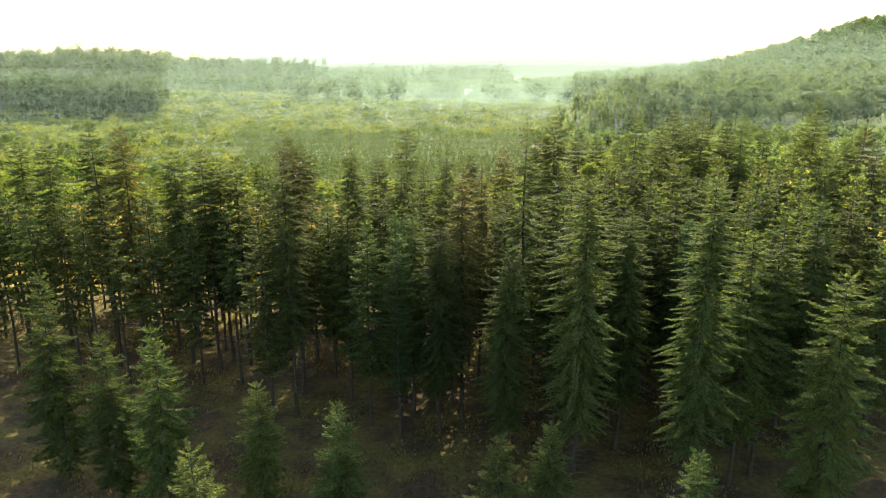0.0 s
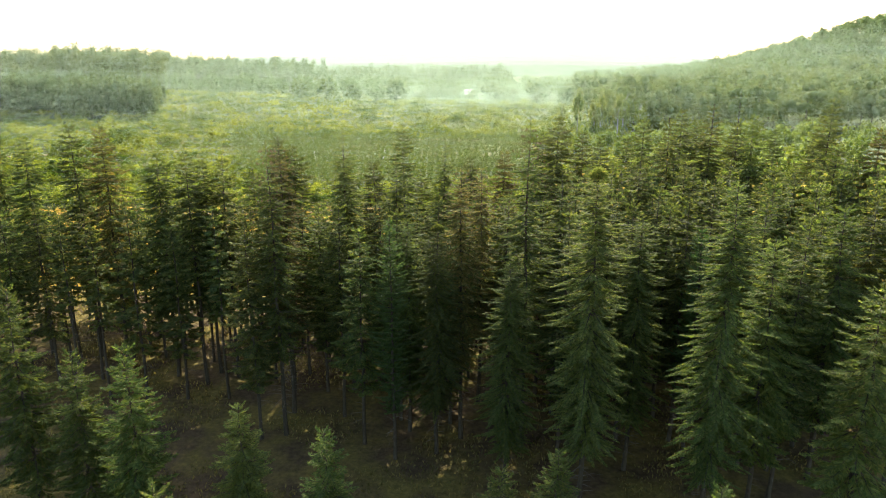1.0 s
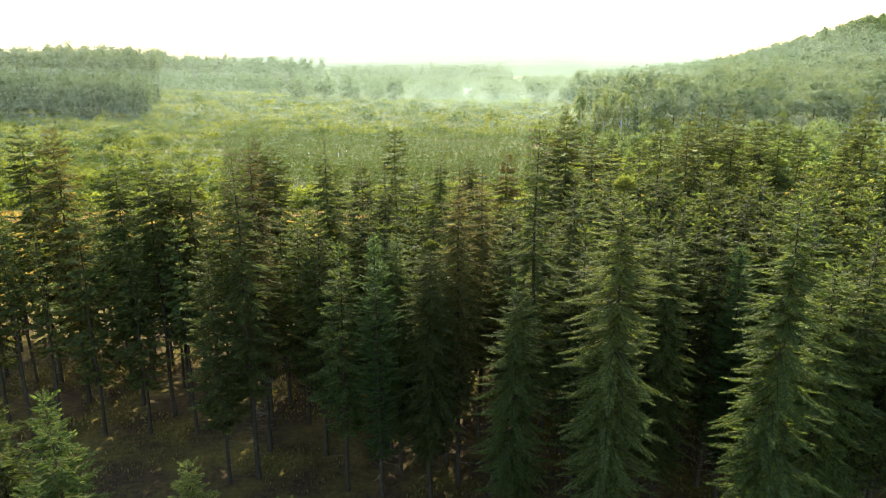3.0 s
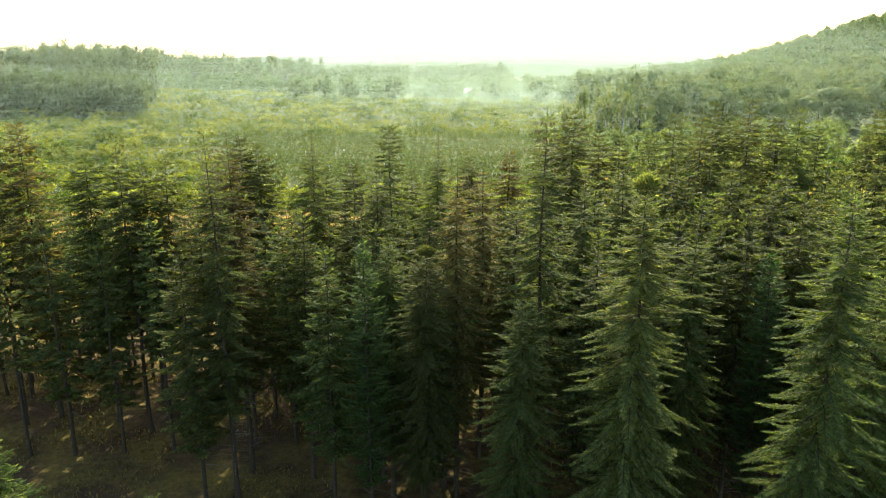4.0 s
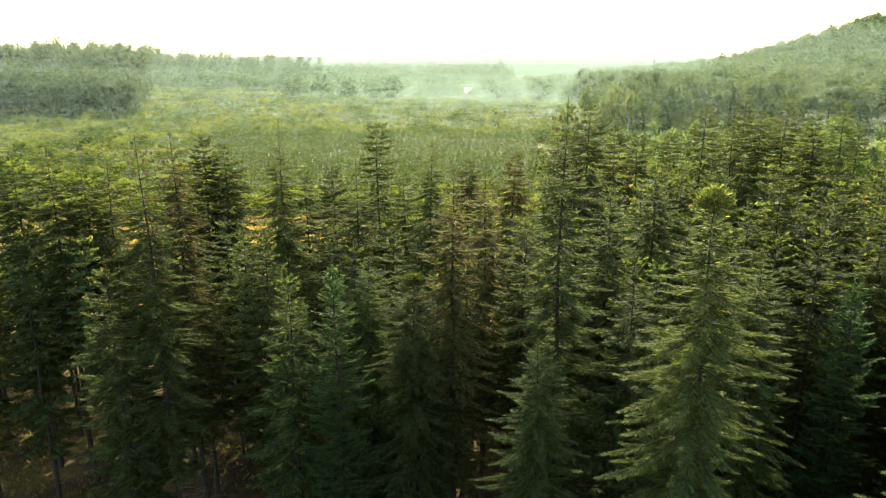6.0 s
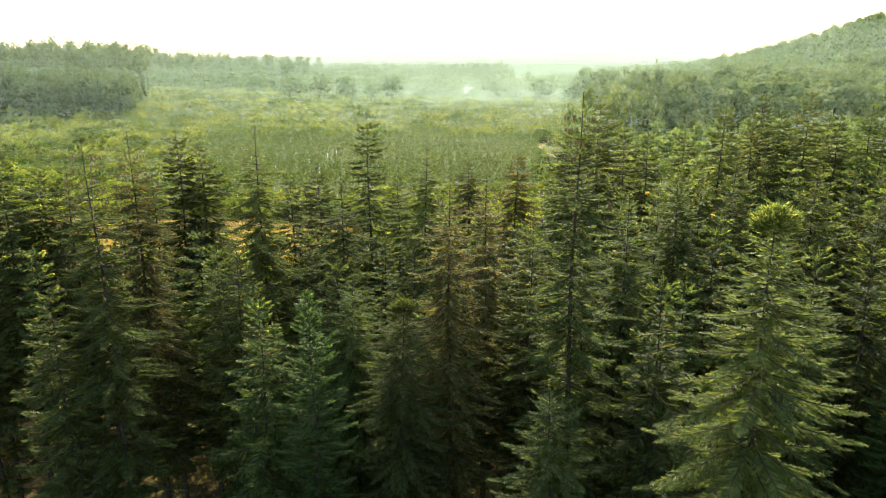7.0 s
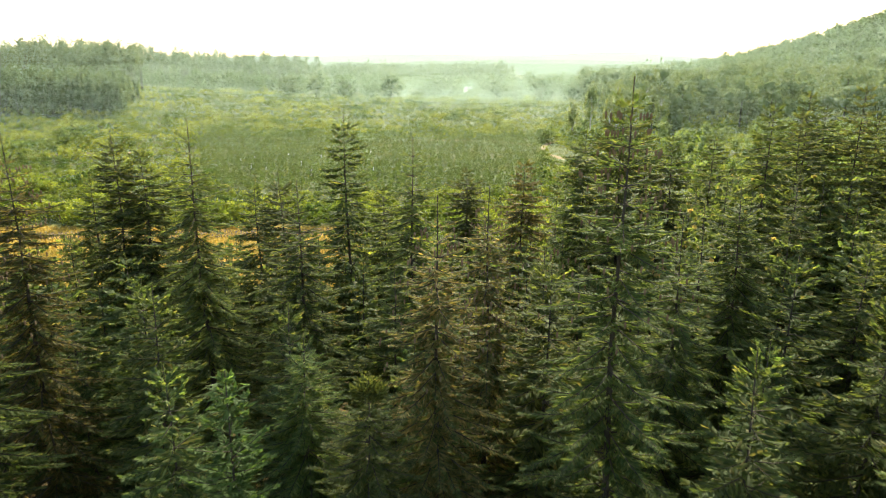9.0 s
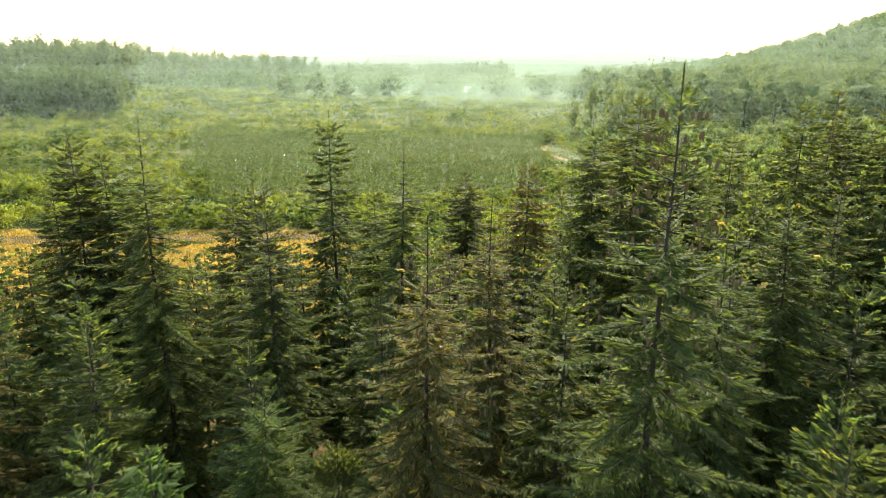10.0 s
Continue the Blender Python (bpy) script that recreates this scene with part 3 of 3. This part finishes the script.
def crown_points(rs, centre, rx, rz, n, lumps=9):
    """Places on a lumpy, gappy crown."""
    cs = rs.normal(size=(lumps, 3))
    cs /= np.linalg.norm(cs, axis=1, keepdims=True)
    cs *= rs.uniform(0.35, 0.8, size=(lumps, 1))
    last_lumps[0] = np.array(centre) + cs * np.array([rx, rx, rz])
    pick = rs.randint(0, lumps, n)
    d = rs.normal(size=(n, 3))
    d /= np.linalg.norm(d, axis=1, keepdims=True)
    p = cs[pick] + d * rs.uniform(0.25, 0.48, size=(n, 1))
    return np.array(centre) + p * np.array([rx, rx, rz]), d + np.array([0, 0, 0.2]), p * 0.9 + d * 0.7 + np.array([0, 0, 0.25])


def young_conifers():
    rs = np.random.RandomState(3)
    P, D, S, O = [], [], [], []
    for gy in np.arange(141, 262, 2.1):
        for gx in np.arange(-75, 62, 1.9):
            x, y = gx + rs.uniform(-0.6, 0.6), gy + rs.uniform(-0.5, 0.5)
            edge = -38 - (y - 150) * 0.4 + 8 * noise.noise(Vector((y * 0.05, 1, 0)))
            if y < 158 + 6 * noise.noise(Vector((x * 0.05, 0, 0))) or x < edge or x > 20 + (y - 150) * 0.12 or rs.rand() < 0.12:
                continue
            h = rs.uniform(1.5, 3.4)
            z0 = rise(x, y)
            n = int(52 if y < 200 else 34)
            t = rs.uniform(0.08, 1, n) ** 0.8
            a = rs.uniform(0, 6.283, n)
            r = (1 - t) * 0.36 * h * rs.uniform(0.5, 1.0, n) * 0.6
            P.append(np.stack([x + np.cos(a) * r, y + np.sin(a) * r, z0 + t * h * 0.93], 1))
            D.append(np.stack([np.cos(a), np.sin(a), 0.15 + t * 1.6], 1))
            O.append(np.stack([np.cos(a), np.sin(a), 0.7 + 0 * a], 1))
            S.append((0.22 + 0.42 * (1 - t)) * h * 0.42)
    return soup("young_conifer_plantation", np.concatenate(P), np.concatenate(D), np.concatenate(S), M_YOUNG, "rows of knee to head high young green conifers", "young conifers", slender=0.4, out=np.concatenate(O))


def shrubs():
    rs = np.random.RandomState(4)
    P, D, S, O = [], [], [], []
    hearts = Hearts()
    y = 92.0
    while y < 500:
        if 132 < y < 135:
            y = 134.5
        gap = 2.2 + (y - 137) * 0.006
        for gx in np.arange(-0.62 * y - 25, (0.42 if y > 275 else 0.52) * y + 8, gap):
            x, yy = gx + rs.uniform(-1.2, 1.2), y + rs.uniform(-1.2, 1.2)
            inside = 160 < yy < 254 and (-37 - (yy - 150) * 0.4) < x < 19 + (yy - 150) * 0.12
            open_here = noise.noise(Vector((x * 0.035, yy * 0.025, 7.0)))
            if y < 133 and x < 6 - 0.12 * y:
                continue
            if inside or rs.rand() < 0.06 or (abs(x - 33) < 3 and 190 < yy < 240):
                continue
            if -132 < x < -75 and abs(yy - 211 - (x + 108) * 0.25) < 3.2:
                continue
            clump = noise.noise(Vector((x * 0.10, yy * 0.07, 4.0)))
            if clump < -0.4 and yy > 142:
                continue
            big = 0.7 + 1.0 * max(0, open_here) + 2.4 * max(0, clump)
            h = rs.uniform(0.9, 2.1) * big if yy > 141 else rs.uniform(2.0, 3.4)
            n = int((170 if y < 160 else 100 if y < 190 else 52 if y < 300 else 30) * (0.6 + 0.4 * big))
            p, d, o = crown_points(rs, (x, yy, rise(x, yy) + h * 0.46), h * 0.8, h * 0.58, n, 5)
            hearts.add(rs, last_lumps[0], h * 0.8, h * 0.58, 0.20)
            P.append(p), D.append(d), O.append(o), S.append(rs.uniform(0.15, 0.29, n) * (0.8 if y < 160 else 1 + (y - 137) * 0.003) * h ** 0.4)
        y += gap
    ob = soup("shrubs", np.concatenate(P), np.concatenate(D), np.concatenate(S), M_SHRUB, "yellow-green leafy shrubs and saplings covering the clearing", "shrubs", slender=0.85, out=np.concatenate(O))
    hearts.build(ob, M_SHRUB)
    return ob


young_conifers()
shrubs()


def wood(name, places, mat, label, category, n, leaf, pine=False, trunk_mat=None, seed=1):
    """A far wood in one: crowns of leaf clumps over trunks."""
    rs = np.random.RandomState(seed)
    P, D, S, O, tv, tf = [], [], [], [], [], []
    hearts = Hearts()
    for x, y, h, r in places:
        z0 = rise(x, y)
        if pine:
            p, d, o = crown_points(rs, (x, y, z0 + h * 0.76), r, h * 0.24, n, 7)
        else:
            p, d, o = crown_points(rs, (x, y, z0 + h * 0.5), r, h * 0.48, n, 12)
        hearts.add(rs, last_lumps[0], r, h * (0.24 if pine else 0.48), 0.22)
        P.append(p), D.append(d), O.append(o), S.append(rs.uniform(0.7, 1.3, n) * leaf)
        tube(tv, tf, [(x, y, z0 - 0.5), (x + rs.uniform(-.4, .4), y, z0 + h * 0.8)], [0.012 * h, 0.005 * h], 4)
    ob = soup(name, np.concatenate(P), np.concatenate(D), np.concatenate(S), mat, label, category, slender=0.85, out=np.concatenate(O))
    mesh_object("trunks", tv, tf, trunk_mat or M_BARK, ob)
    hearts.build(ob, mat)
    return ob


def scatter(seed, n, xr, yr, hr, ratio, keep=None, apart=0.0):
    rs = np.random.RandomState(seed)
    out, tries = [], 0
    while len(out) < n and tries < 20000:
        tries += 1
        x, y = rs.uniform(*xr), rs.uniform(*yr)
        if apart and any(abs(x - a[0]) < apart and abs(y - a[1]) < apart for a in out):
            continue
        if keep is None or keep(x, y):
            h = rs.uniform(*hr)
            out.append((x, y, h, h * ratio * rs.uniform(0.8, 1.25)))
    return out


def skyline(x):
    """How high the old pines behind the front rows reach, along x."""
    return 34.5 + 4.5 * math.exp(-((x + 200) / 16) ** 2) + 2.5 * math.exp(-((x + 172) / 12) ** 2) + (1.5 if x < -215 else 0)


front = scatter(1, 330, (-320, -120), (312, 362), (15, 20), 0.20, lambda x, y: x < -127 - (y - 312) * 0.35 and x > -0.72 * y - 20, 3.6)
wood("conifer_wood", front, M_PINE, "dense dark conifer plantation closing the clearing", "conifer wood", 260, 0.75, seed=2)
old = [(x, y, skyline(x) - rise(x, y) - h, r) for x, y, h, r in scatter(31, 170, (-380, -140), (378, 450), (0, 7), 1.0, lambda x, y: x < -150 - (y - 378) * 0.3 and x > -0.74 * y - 20, 6.0)]
old = [(x, y, h, h * (0.13 + 0.0003 * ((x * 7) % 130))) for x, y, h, r in old]
wood("old_pines", old, M_PINE, "tall ragged old pines rising behind the plantation", "pine wood", 300, 0.95, True, seed=12)
wood("pine_stand", scatter(2, 260, (-360, -112), (560, 690), (26, 32), 0.12), M_PINE, "open stand of slender tall pines with bare trunks", "pine stand", 130, 1.1, True, seed=3)
wood("spruce_wood", scatter(3, 640, (-420, 75), (750, 900), (22, 28), 0.10), M_PINE, "distant dark spruce wood edge", "spruce wood", 60, 1.7, seed=4)
wood("broadleaf_wood", scatter(4, 170, (62, 340), (272, 480), (15, 25), 0.42, lambda x, y: x > 62 + (y - 270) * 0.12 and x < 0.72 * y, 8.0), M_BROAD, "hazy green broadleaf wood beside the clearing", "broadleaf wood", 640, 0.85, seed=5)
wood("hill_wood", scatter(5, 760, (190, 780), (480, 980), (12, 18), 0.36, lambda x, y: x < 0.75 * y + 60, 9.0), M_BEECH, "leafy wood covering the rounded hill", "hillside wood", 120, 1.9, seed=6)
wood("low_wood", scatter(6, 300, (-240, 170), (500, 740), (8, 17), 0.34), M_BROAD, "scattered hazy trees beyond the clearing", "distant trees", 200, 1.2, seed=7)
wood("edge_saplings", scatter(7, 170, (46, 190), (120, 265), (3, 8), 0.32, lambda x, y: x > 40 + (y - 120) * 0.05 and x < 0.7 * y), M_BIRCH, "light green saplings behind the spruces", "saplings", 170, 0.6, seed=8)


def broadleaf(name, seed, x, y, h, r, mat, trunk_mat, label, category, n, leaf, crown_low=0.3):
    """A leafy tree: tapered trunk, limbs and a lumpy crown of small leaves."""
    rng, rs = random.Random(seed), np.random.RandomState(seed)
    root = new(name)
    root.empty_display_size = 0.5
    tagged(root, label, category)
    verts, faces = [], []
    tube(verts, faces, [(0, 0, -0.3), (0.1, 0, h * 0.3), (-0.1, 0.1, h * 0.6), (0.05, 0, h * 0.9)], [0.02 * h, 0.014 * h, 0.009 * h, 0.003 * h], 7)
    tagged(mesh_object("trunk", verts, faces, trunk_mat, root, smooth=True), "tapered trunk")
    for i in range(9):
        verts, faces = [], []
        a, z = rng.uniform(0, 6.283), h * rng.uniform(crown_low, 0.75)
        k = r * rng.uniform(0.6, 0.95)
        tube(verts, faces, [(0, 0, z), (math.cos(a) * k * 0.5, math.sin(a) * k * 0.5, z + h * 0.07), (math.cos(a) * k, math.sin(a) * k, z + h * 0.16)], [0.006 * h, 0.004 * h, 0.002 * h], 4)
        mesh_object("limb", verts, faces, trunk_mat, root)
    p, d, o = crown_points(rs, (0, 0, h * (crown_low + 1) / 2), r * 1.05, h * (1 - crown_low) * 0.52, n, 16)
    soup("crown", p, d, rs.uniform(0.6, 1.2, n) * leaf, mat, "", "", parent=root, slender=0.8, out=o)
    hearts = Hearts()
    hearts.add(rs, last_lumps[0], r * 1.05, h * (1 - crown_low) * 0.52, 0.2)
    hearts.build(root, mat)
    root.matrix_basis = pose(x, y, rise(x, y), 0, 0, rng.uniform(0, 360))
    return root


for i, (x, y, h, r) in enumerate([(50, 262, 18, 2.6), (55, 256, 15, 2.2), (59, 264, 19, 2.8), (64, 258, 17, 2.4), (68, 266, 18, 2.7), (46, 272, 13, 2.0), (73, 262, 14, 2.2)]):
    broadleaf("birch_tree", 40 + i, x, y, h, r, M_BIRCH, M_PALEBARK, "slender pale green birch at the wood's edge", "birch tree", 700, 0.55, 0.18)
for i, (x, y, h, r) in enumerate([(-29, 450, 18, 8.0), (35, 482, 15.5, 10), (63, 470, 16, 9), (8, 500, 9.5, 7), (-57, 448, 13, 7.5), (-75, 458, 16, 8), (-90, 450, 12, 7), (-14, 475, 8, 5), (20, 500, 7, 5), (-43, 462, 11, 6), (48, 500, 10, 7), (78, 455, 12, 7)]):
    broadleaf("broadleaf_tree", 60 + i, x, y, h, r, M_BROAD, M_BARK, "rounded hazy green tree standing at the clearing's end", "broadleaf tree", 1000, 0.9, 0.0)
dark = conifer("small_spruce", 77, 6, 0.3, 1.6, "small dark spruce alone among shrubs", GREEN, 2.2, 0.7, spacing=0.4, leader=0.4)
plant(dark, -43, 366, 20, 1.0, 1.0, True)
plant(dark, -47, 360, 120, 0.7)


def shed(x, y, w, d, h, turn):
    """A small far farm shed: walls, pitched pale roof, door."""
    root = new("farm_shed")
    tagged(root, "small pale farm shed as a bright spot among distant hazy trees", "shed")
    a, b = w / 2, d / 2
    verts = [(-a, -b, -0.3), (a, -b, -0.3), (a, b, -0.3), (-a, b, -0.3), (-a, -b, h), (a, -b, h), (a, b, h), (-a, b, h), (-a, 0, h * 1.5), (a, 0, h * 1.5)]
    mesh_object("wall", verts, [(0, 1, 5, 4), (1, 2, 6, 9, 5), (2, 3, 7, 6), (3, 0, 4, 8, 7)], M_WALL, root)
    e = 0.4
    top, low = h * 1.5 + 0.1, h - 0.25
    rv = [(-a - e, -b - e, low), (a + e, -b - e, low), (a + e, 0, top), (-a - e, 0, top), (a + e, b + e, low), (-a - e, b + e, low)]
    rv += [(p[0], p[1], p[2] + 0.15) for p in rv]
    mesh_object("roof", rv, [(0, 1, 2, 3), (3, 2, 4, 5), (6, 7, 8, 9), (9, 8, 10, 11), (0, 1, 7, 6), (5, 4, 10, 11), (1, 2, 8, 7), (2, 4, 10, 8), (0, 3, 9, 6), (3, 5, 11, 9)], M_ROOF, root)
    mesh_object("door", [(-0.6, -b - 0.05, 0), (0.6, -b - 0.05, 0), (0.6, -b - 0.05, 2.0), (-0.6, -b - 0.05, 2.0), (-0.6, -b + 0.02, 0), (0.6, -b + 0.02, 0), (0.6, -b + 0.02, 2.0), (-0.6, -b + 0.02, 2.0)],
                [(0, 1, 2, 3), (4, 5, 1, 0), (3, 2, 6, 7), (1, 5, 6, 2), (4, 0, 3, 7)], M_BARK, root)
    root.matrix_basis = pose(x, y, rise(x, y), 0, 0, turn)


M_WALL = plain("white_painted_boards", [(0.3, (0.62, 0.62, 0.58)), (0.7, (0.78, 0.78, 0.74))], 2.0)
M_ROOF = plain("pale_metal_roof", [(0.3, (0.6, 0.62, 0.6)), (0.7, (0.75, 0.76, 0.74))], 1.0, 0.4)
shed(22, 610, 6, 5, 2.8, 15)
# this second shed is added in place of a bright gap between far trees
shed(95, 640, 9, 6, 3.2, -20)


def shelter():
    """A pale tree-guard tube with its stake, added for the plantation's white specks."""
    root = new("plant_shelter")
    tagged(root, "pale shelter tube added for white specks in the young plantation", "plant shelter", "plant shelters")
    verts, faces = [], []
    tube(verts, faces, [(0, 0, -0.05), (0, 0, 0.7), (0.01, 0, 1.3)], [0.1, 0.1, 0.12], 8)
    mesh_object("tube", verts, faces, M_WALL, root, smooth=True)
    verts, faces = [], []
    tube(verts, faces, [(0.14, 0, -0.2), (0.14, 0, 0.7), (0.15, 0, 1.5)], [0.025, 0.025, 0.02], 4)
    mesh_object("stake", verts, faces, M_TWIG, root)
    return root


# added tubes, strewn to give white specks among the young conifers
guard = shelter()
spots = random.Random(9)
for n_spot in range(16):
    x, y = spots.uniform(-48, -14), spots.uniform(180, 222)
    m = pose(x, y, rise(x, y) + 0.6, spots.uniform(-4, 4), spots.uniform(-4, 4), spots.uniform(0, 360))
    m.translation.z = rise(x, y)
    if n_spot == 0:
        guard.matrix_basis = m
    else:
        copy_thing(guard, m)


# ---- far ridges ----
def ridge(name, y, x0, x1, base, amp, seed, tone):
    m, n, l, b, out = nodes_of(name + "_painted_haze")
    # the haze is put into the emission colour, so the ridge glows
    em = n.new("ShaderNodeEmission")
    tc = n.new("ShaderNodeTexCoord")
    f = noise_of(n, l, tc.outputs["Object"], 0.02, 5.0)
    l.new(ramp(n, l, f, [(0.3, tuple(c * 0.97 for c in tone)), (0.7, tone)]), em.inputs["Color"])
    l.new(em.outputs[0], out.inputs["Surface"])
    verts, faces = [], []
    k = 160
    for i in range(k + 1):
        x = x0 + (x1 - x0) * i / k
        t = i / k
        h = base + amp * (0.5 + 0.5 * noise.noise(Vector((x * 0.0016, seed, 0)))) * math.sin(math.pi * t) ** 0.6 + 3 * noise.noise(Vector((x * 0.02, seed, 5)))
        verts += [(x, y, -5), (x, y + 60, h), (x, y + 260, -5)]
        if i:
            o = len(verts) - 6
            faces += [(o, o + 3, o + 4, o + 1), (o + 1, o + 4, o + 5, o + 2)]
    return tagged(mesh_object(name, verts, faces, m), "distant ridge with pale morning haze painted in as glow", "distance", kind="structure")


# haze painted by tone: the farther the ridge, the paler its glow
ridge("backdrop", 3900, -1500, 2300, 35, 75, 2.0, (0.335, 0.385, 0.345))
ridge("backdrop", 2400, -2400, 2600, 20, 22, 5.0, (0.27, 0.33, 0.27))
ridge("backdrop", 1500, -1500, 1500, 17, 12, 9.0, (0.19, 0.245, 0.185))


# ---- ground cover ----
def grass(name, n, xr, yr, size, mat, label, seed, keep=None):
    rs = np.random.RandomState(seed)
    x, y = rs.uniform(*xr, n), rs.uniform(*yr, n)
    ok = np.array([keep(a, b) if keep else True for a, b in zip(x, y)])
    x, y = x[ok], y[ok]
    p = np.stack([x, y, [rise(a, b) - 0.02 for a, b in zip(x, y)]], 1)
    d = rs.normal(size=(len(x), 3)) * 0.5
    d[:, 2] = rs.uniform(0.5, 1.2, len(x))
    return soup(name, p, d, rs.uniform(0.6, 1.4, len(x)) * size, mat, label, "grass", slender=0.3)


grass("dry_grass", 60000, (-80, -8), (84, 132), 0.42, M_DRY, "golden dry grass tufts on the open field", 1)
grass("forest_grass", 70000, (-52, 45), (24, 88), 0.28, M_UNDER, "yellowed grass and moss tufts between trunks", 2, lambda x, y: noise.noise(Vector((x * 0.16, y * 0.16, 2))) > -0.05)


grass("meadow_grass", 60000, (-150, 75), (134, 330), 0.55, M_MEADOW, "rank green grass between the shrubs", 3, lambda x, y: abs(x) < 0.66 * y)


# ---- mist ----
def mist():
    """Morning mist: hair-thin level strands of droplets through all the air, thickest low over the clearing's far end."""
    m, n, l, b, out = nodes_of("mist_droplets")
    tr, df = n.new("ShaderNodeBsdfTranslucent"), n.new("ShaderNodeBsdfDiffuse")
    for s in (tr, df):
        s.inputs["Color"].default_value = (0.42, 0.53, 0.42, 1)
    mx = n.new("ShaderNodeMixShader")
    mx.inputs[0].default_value = 0.65
    l.new(df.outputs[0], mx.inputs[1])
    l.new(tr.outputs[0], mx.inputs[2])
    l.new(mx.outputs[0], out.inputs["Surface"])
    rs = np.random.RandomState(8)
    P = []
    # slabs of air: from, to, strands, height
    for y0, y1, count, top in ((100, 150, 22000, 30), (150, 300, 120000, 34), (300, 480, 120000, 40), (480, 800, 125000, 46)):
        y = rs.uniform(y0, y1, count)
        x = rs.uniform(-0.75, 0.75, count) * y
        P.append(np.stack([x, y, [rise(a, c) for a, c in zip(x, y)] + rs.uniform(0.3, top, count)], 1))
    # the bright bank at the clearing's end
    count = 34000
    y = rs.normal(470, 50, count)
    x = rs.normal(0.06, 0.12, count) * y
    P.append(np.stack([x, y, 0.5 + np.abs(rs.normal(0, 9, count))], 1))
    P = np.concatenate(P)
    P = P[(P[:, 0] < 0.36 * P[:, 1]) | (P[:, 1] < 300) | (rs.rand(len(P)) < 0.5)]
    far = P[:, 1]
    half = far * 0.045 * rs.uniform(0.6, 1.4, len(P))
    thick = far * 0.0000033 * rs.uniform(0.6, 1.4, len(P))
    g = rs.uniform(0, math.pi, len(P))
    zero = np.zeros(len(P))
    u = np.stack([half, zero, half * rs.normal(0, 0.03, len(P))], 1)
    w = np.stack([zero, np.cos(g) * thick, np.sin(g) * thick], 1)
    v = np.empty((len(P) * 4, 3))
    v[0::4], v[1::4], v[2::4], v[3::4] = P - u, P + w, P + u, P - w
    k = np.arange(len(P))[:, None] * 4
    ob = mesh_object("mist", v, k + np.array([[0, 1, 2, 3]]), m)
    return tagged(ob, "thin white morning mist hanging over forest and clearing", "mist", kind="stuff")


mist()
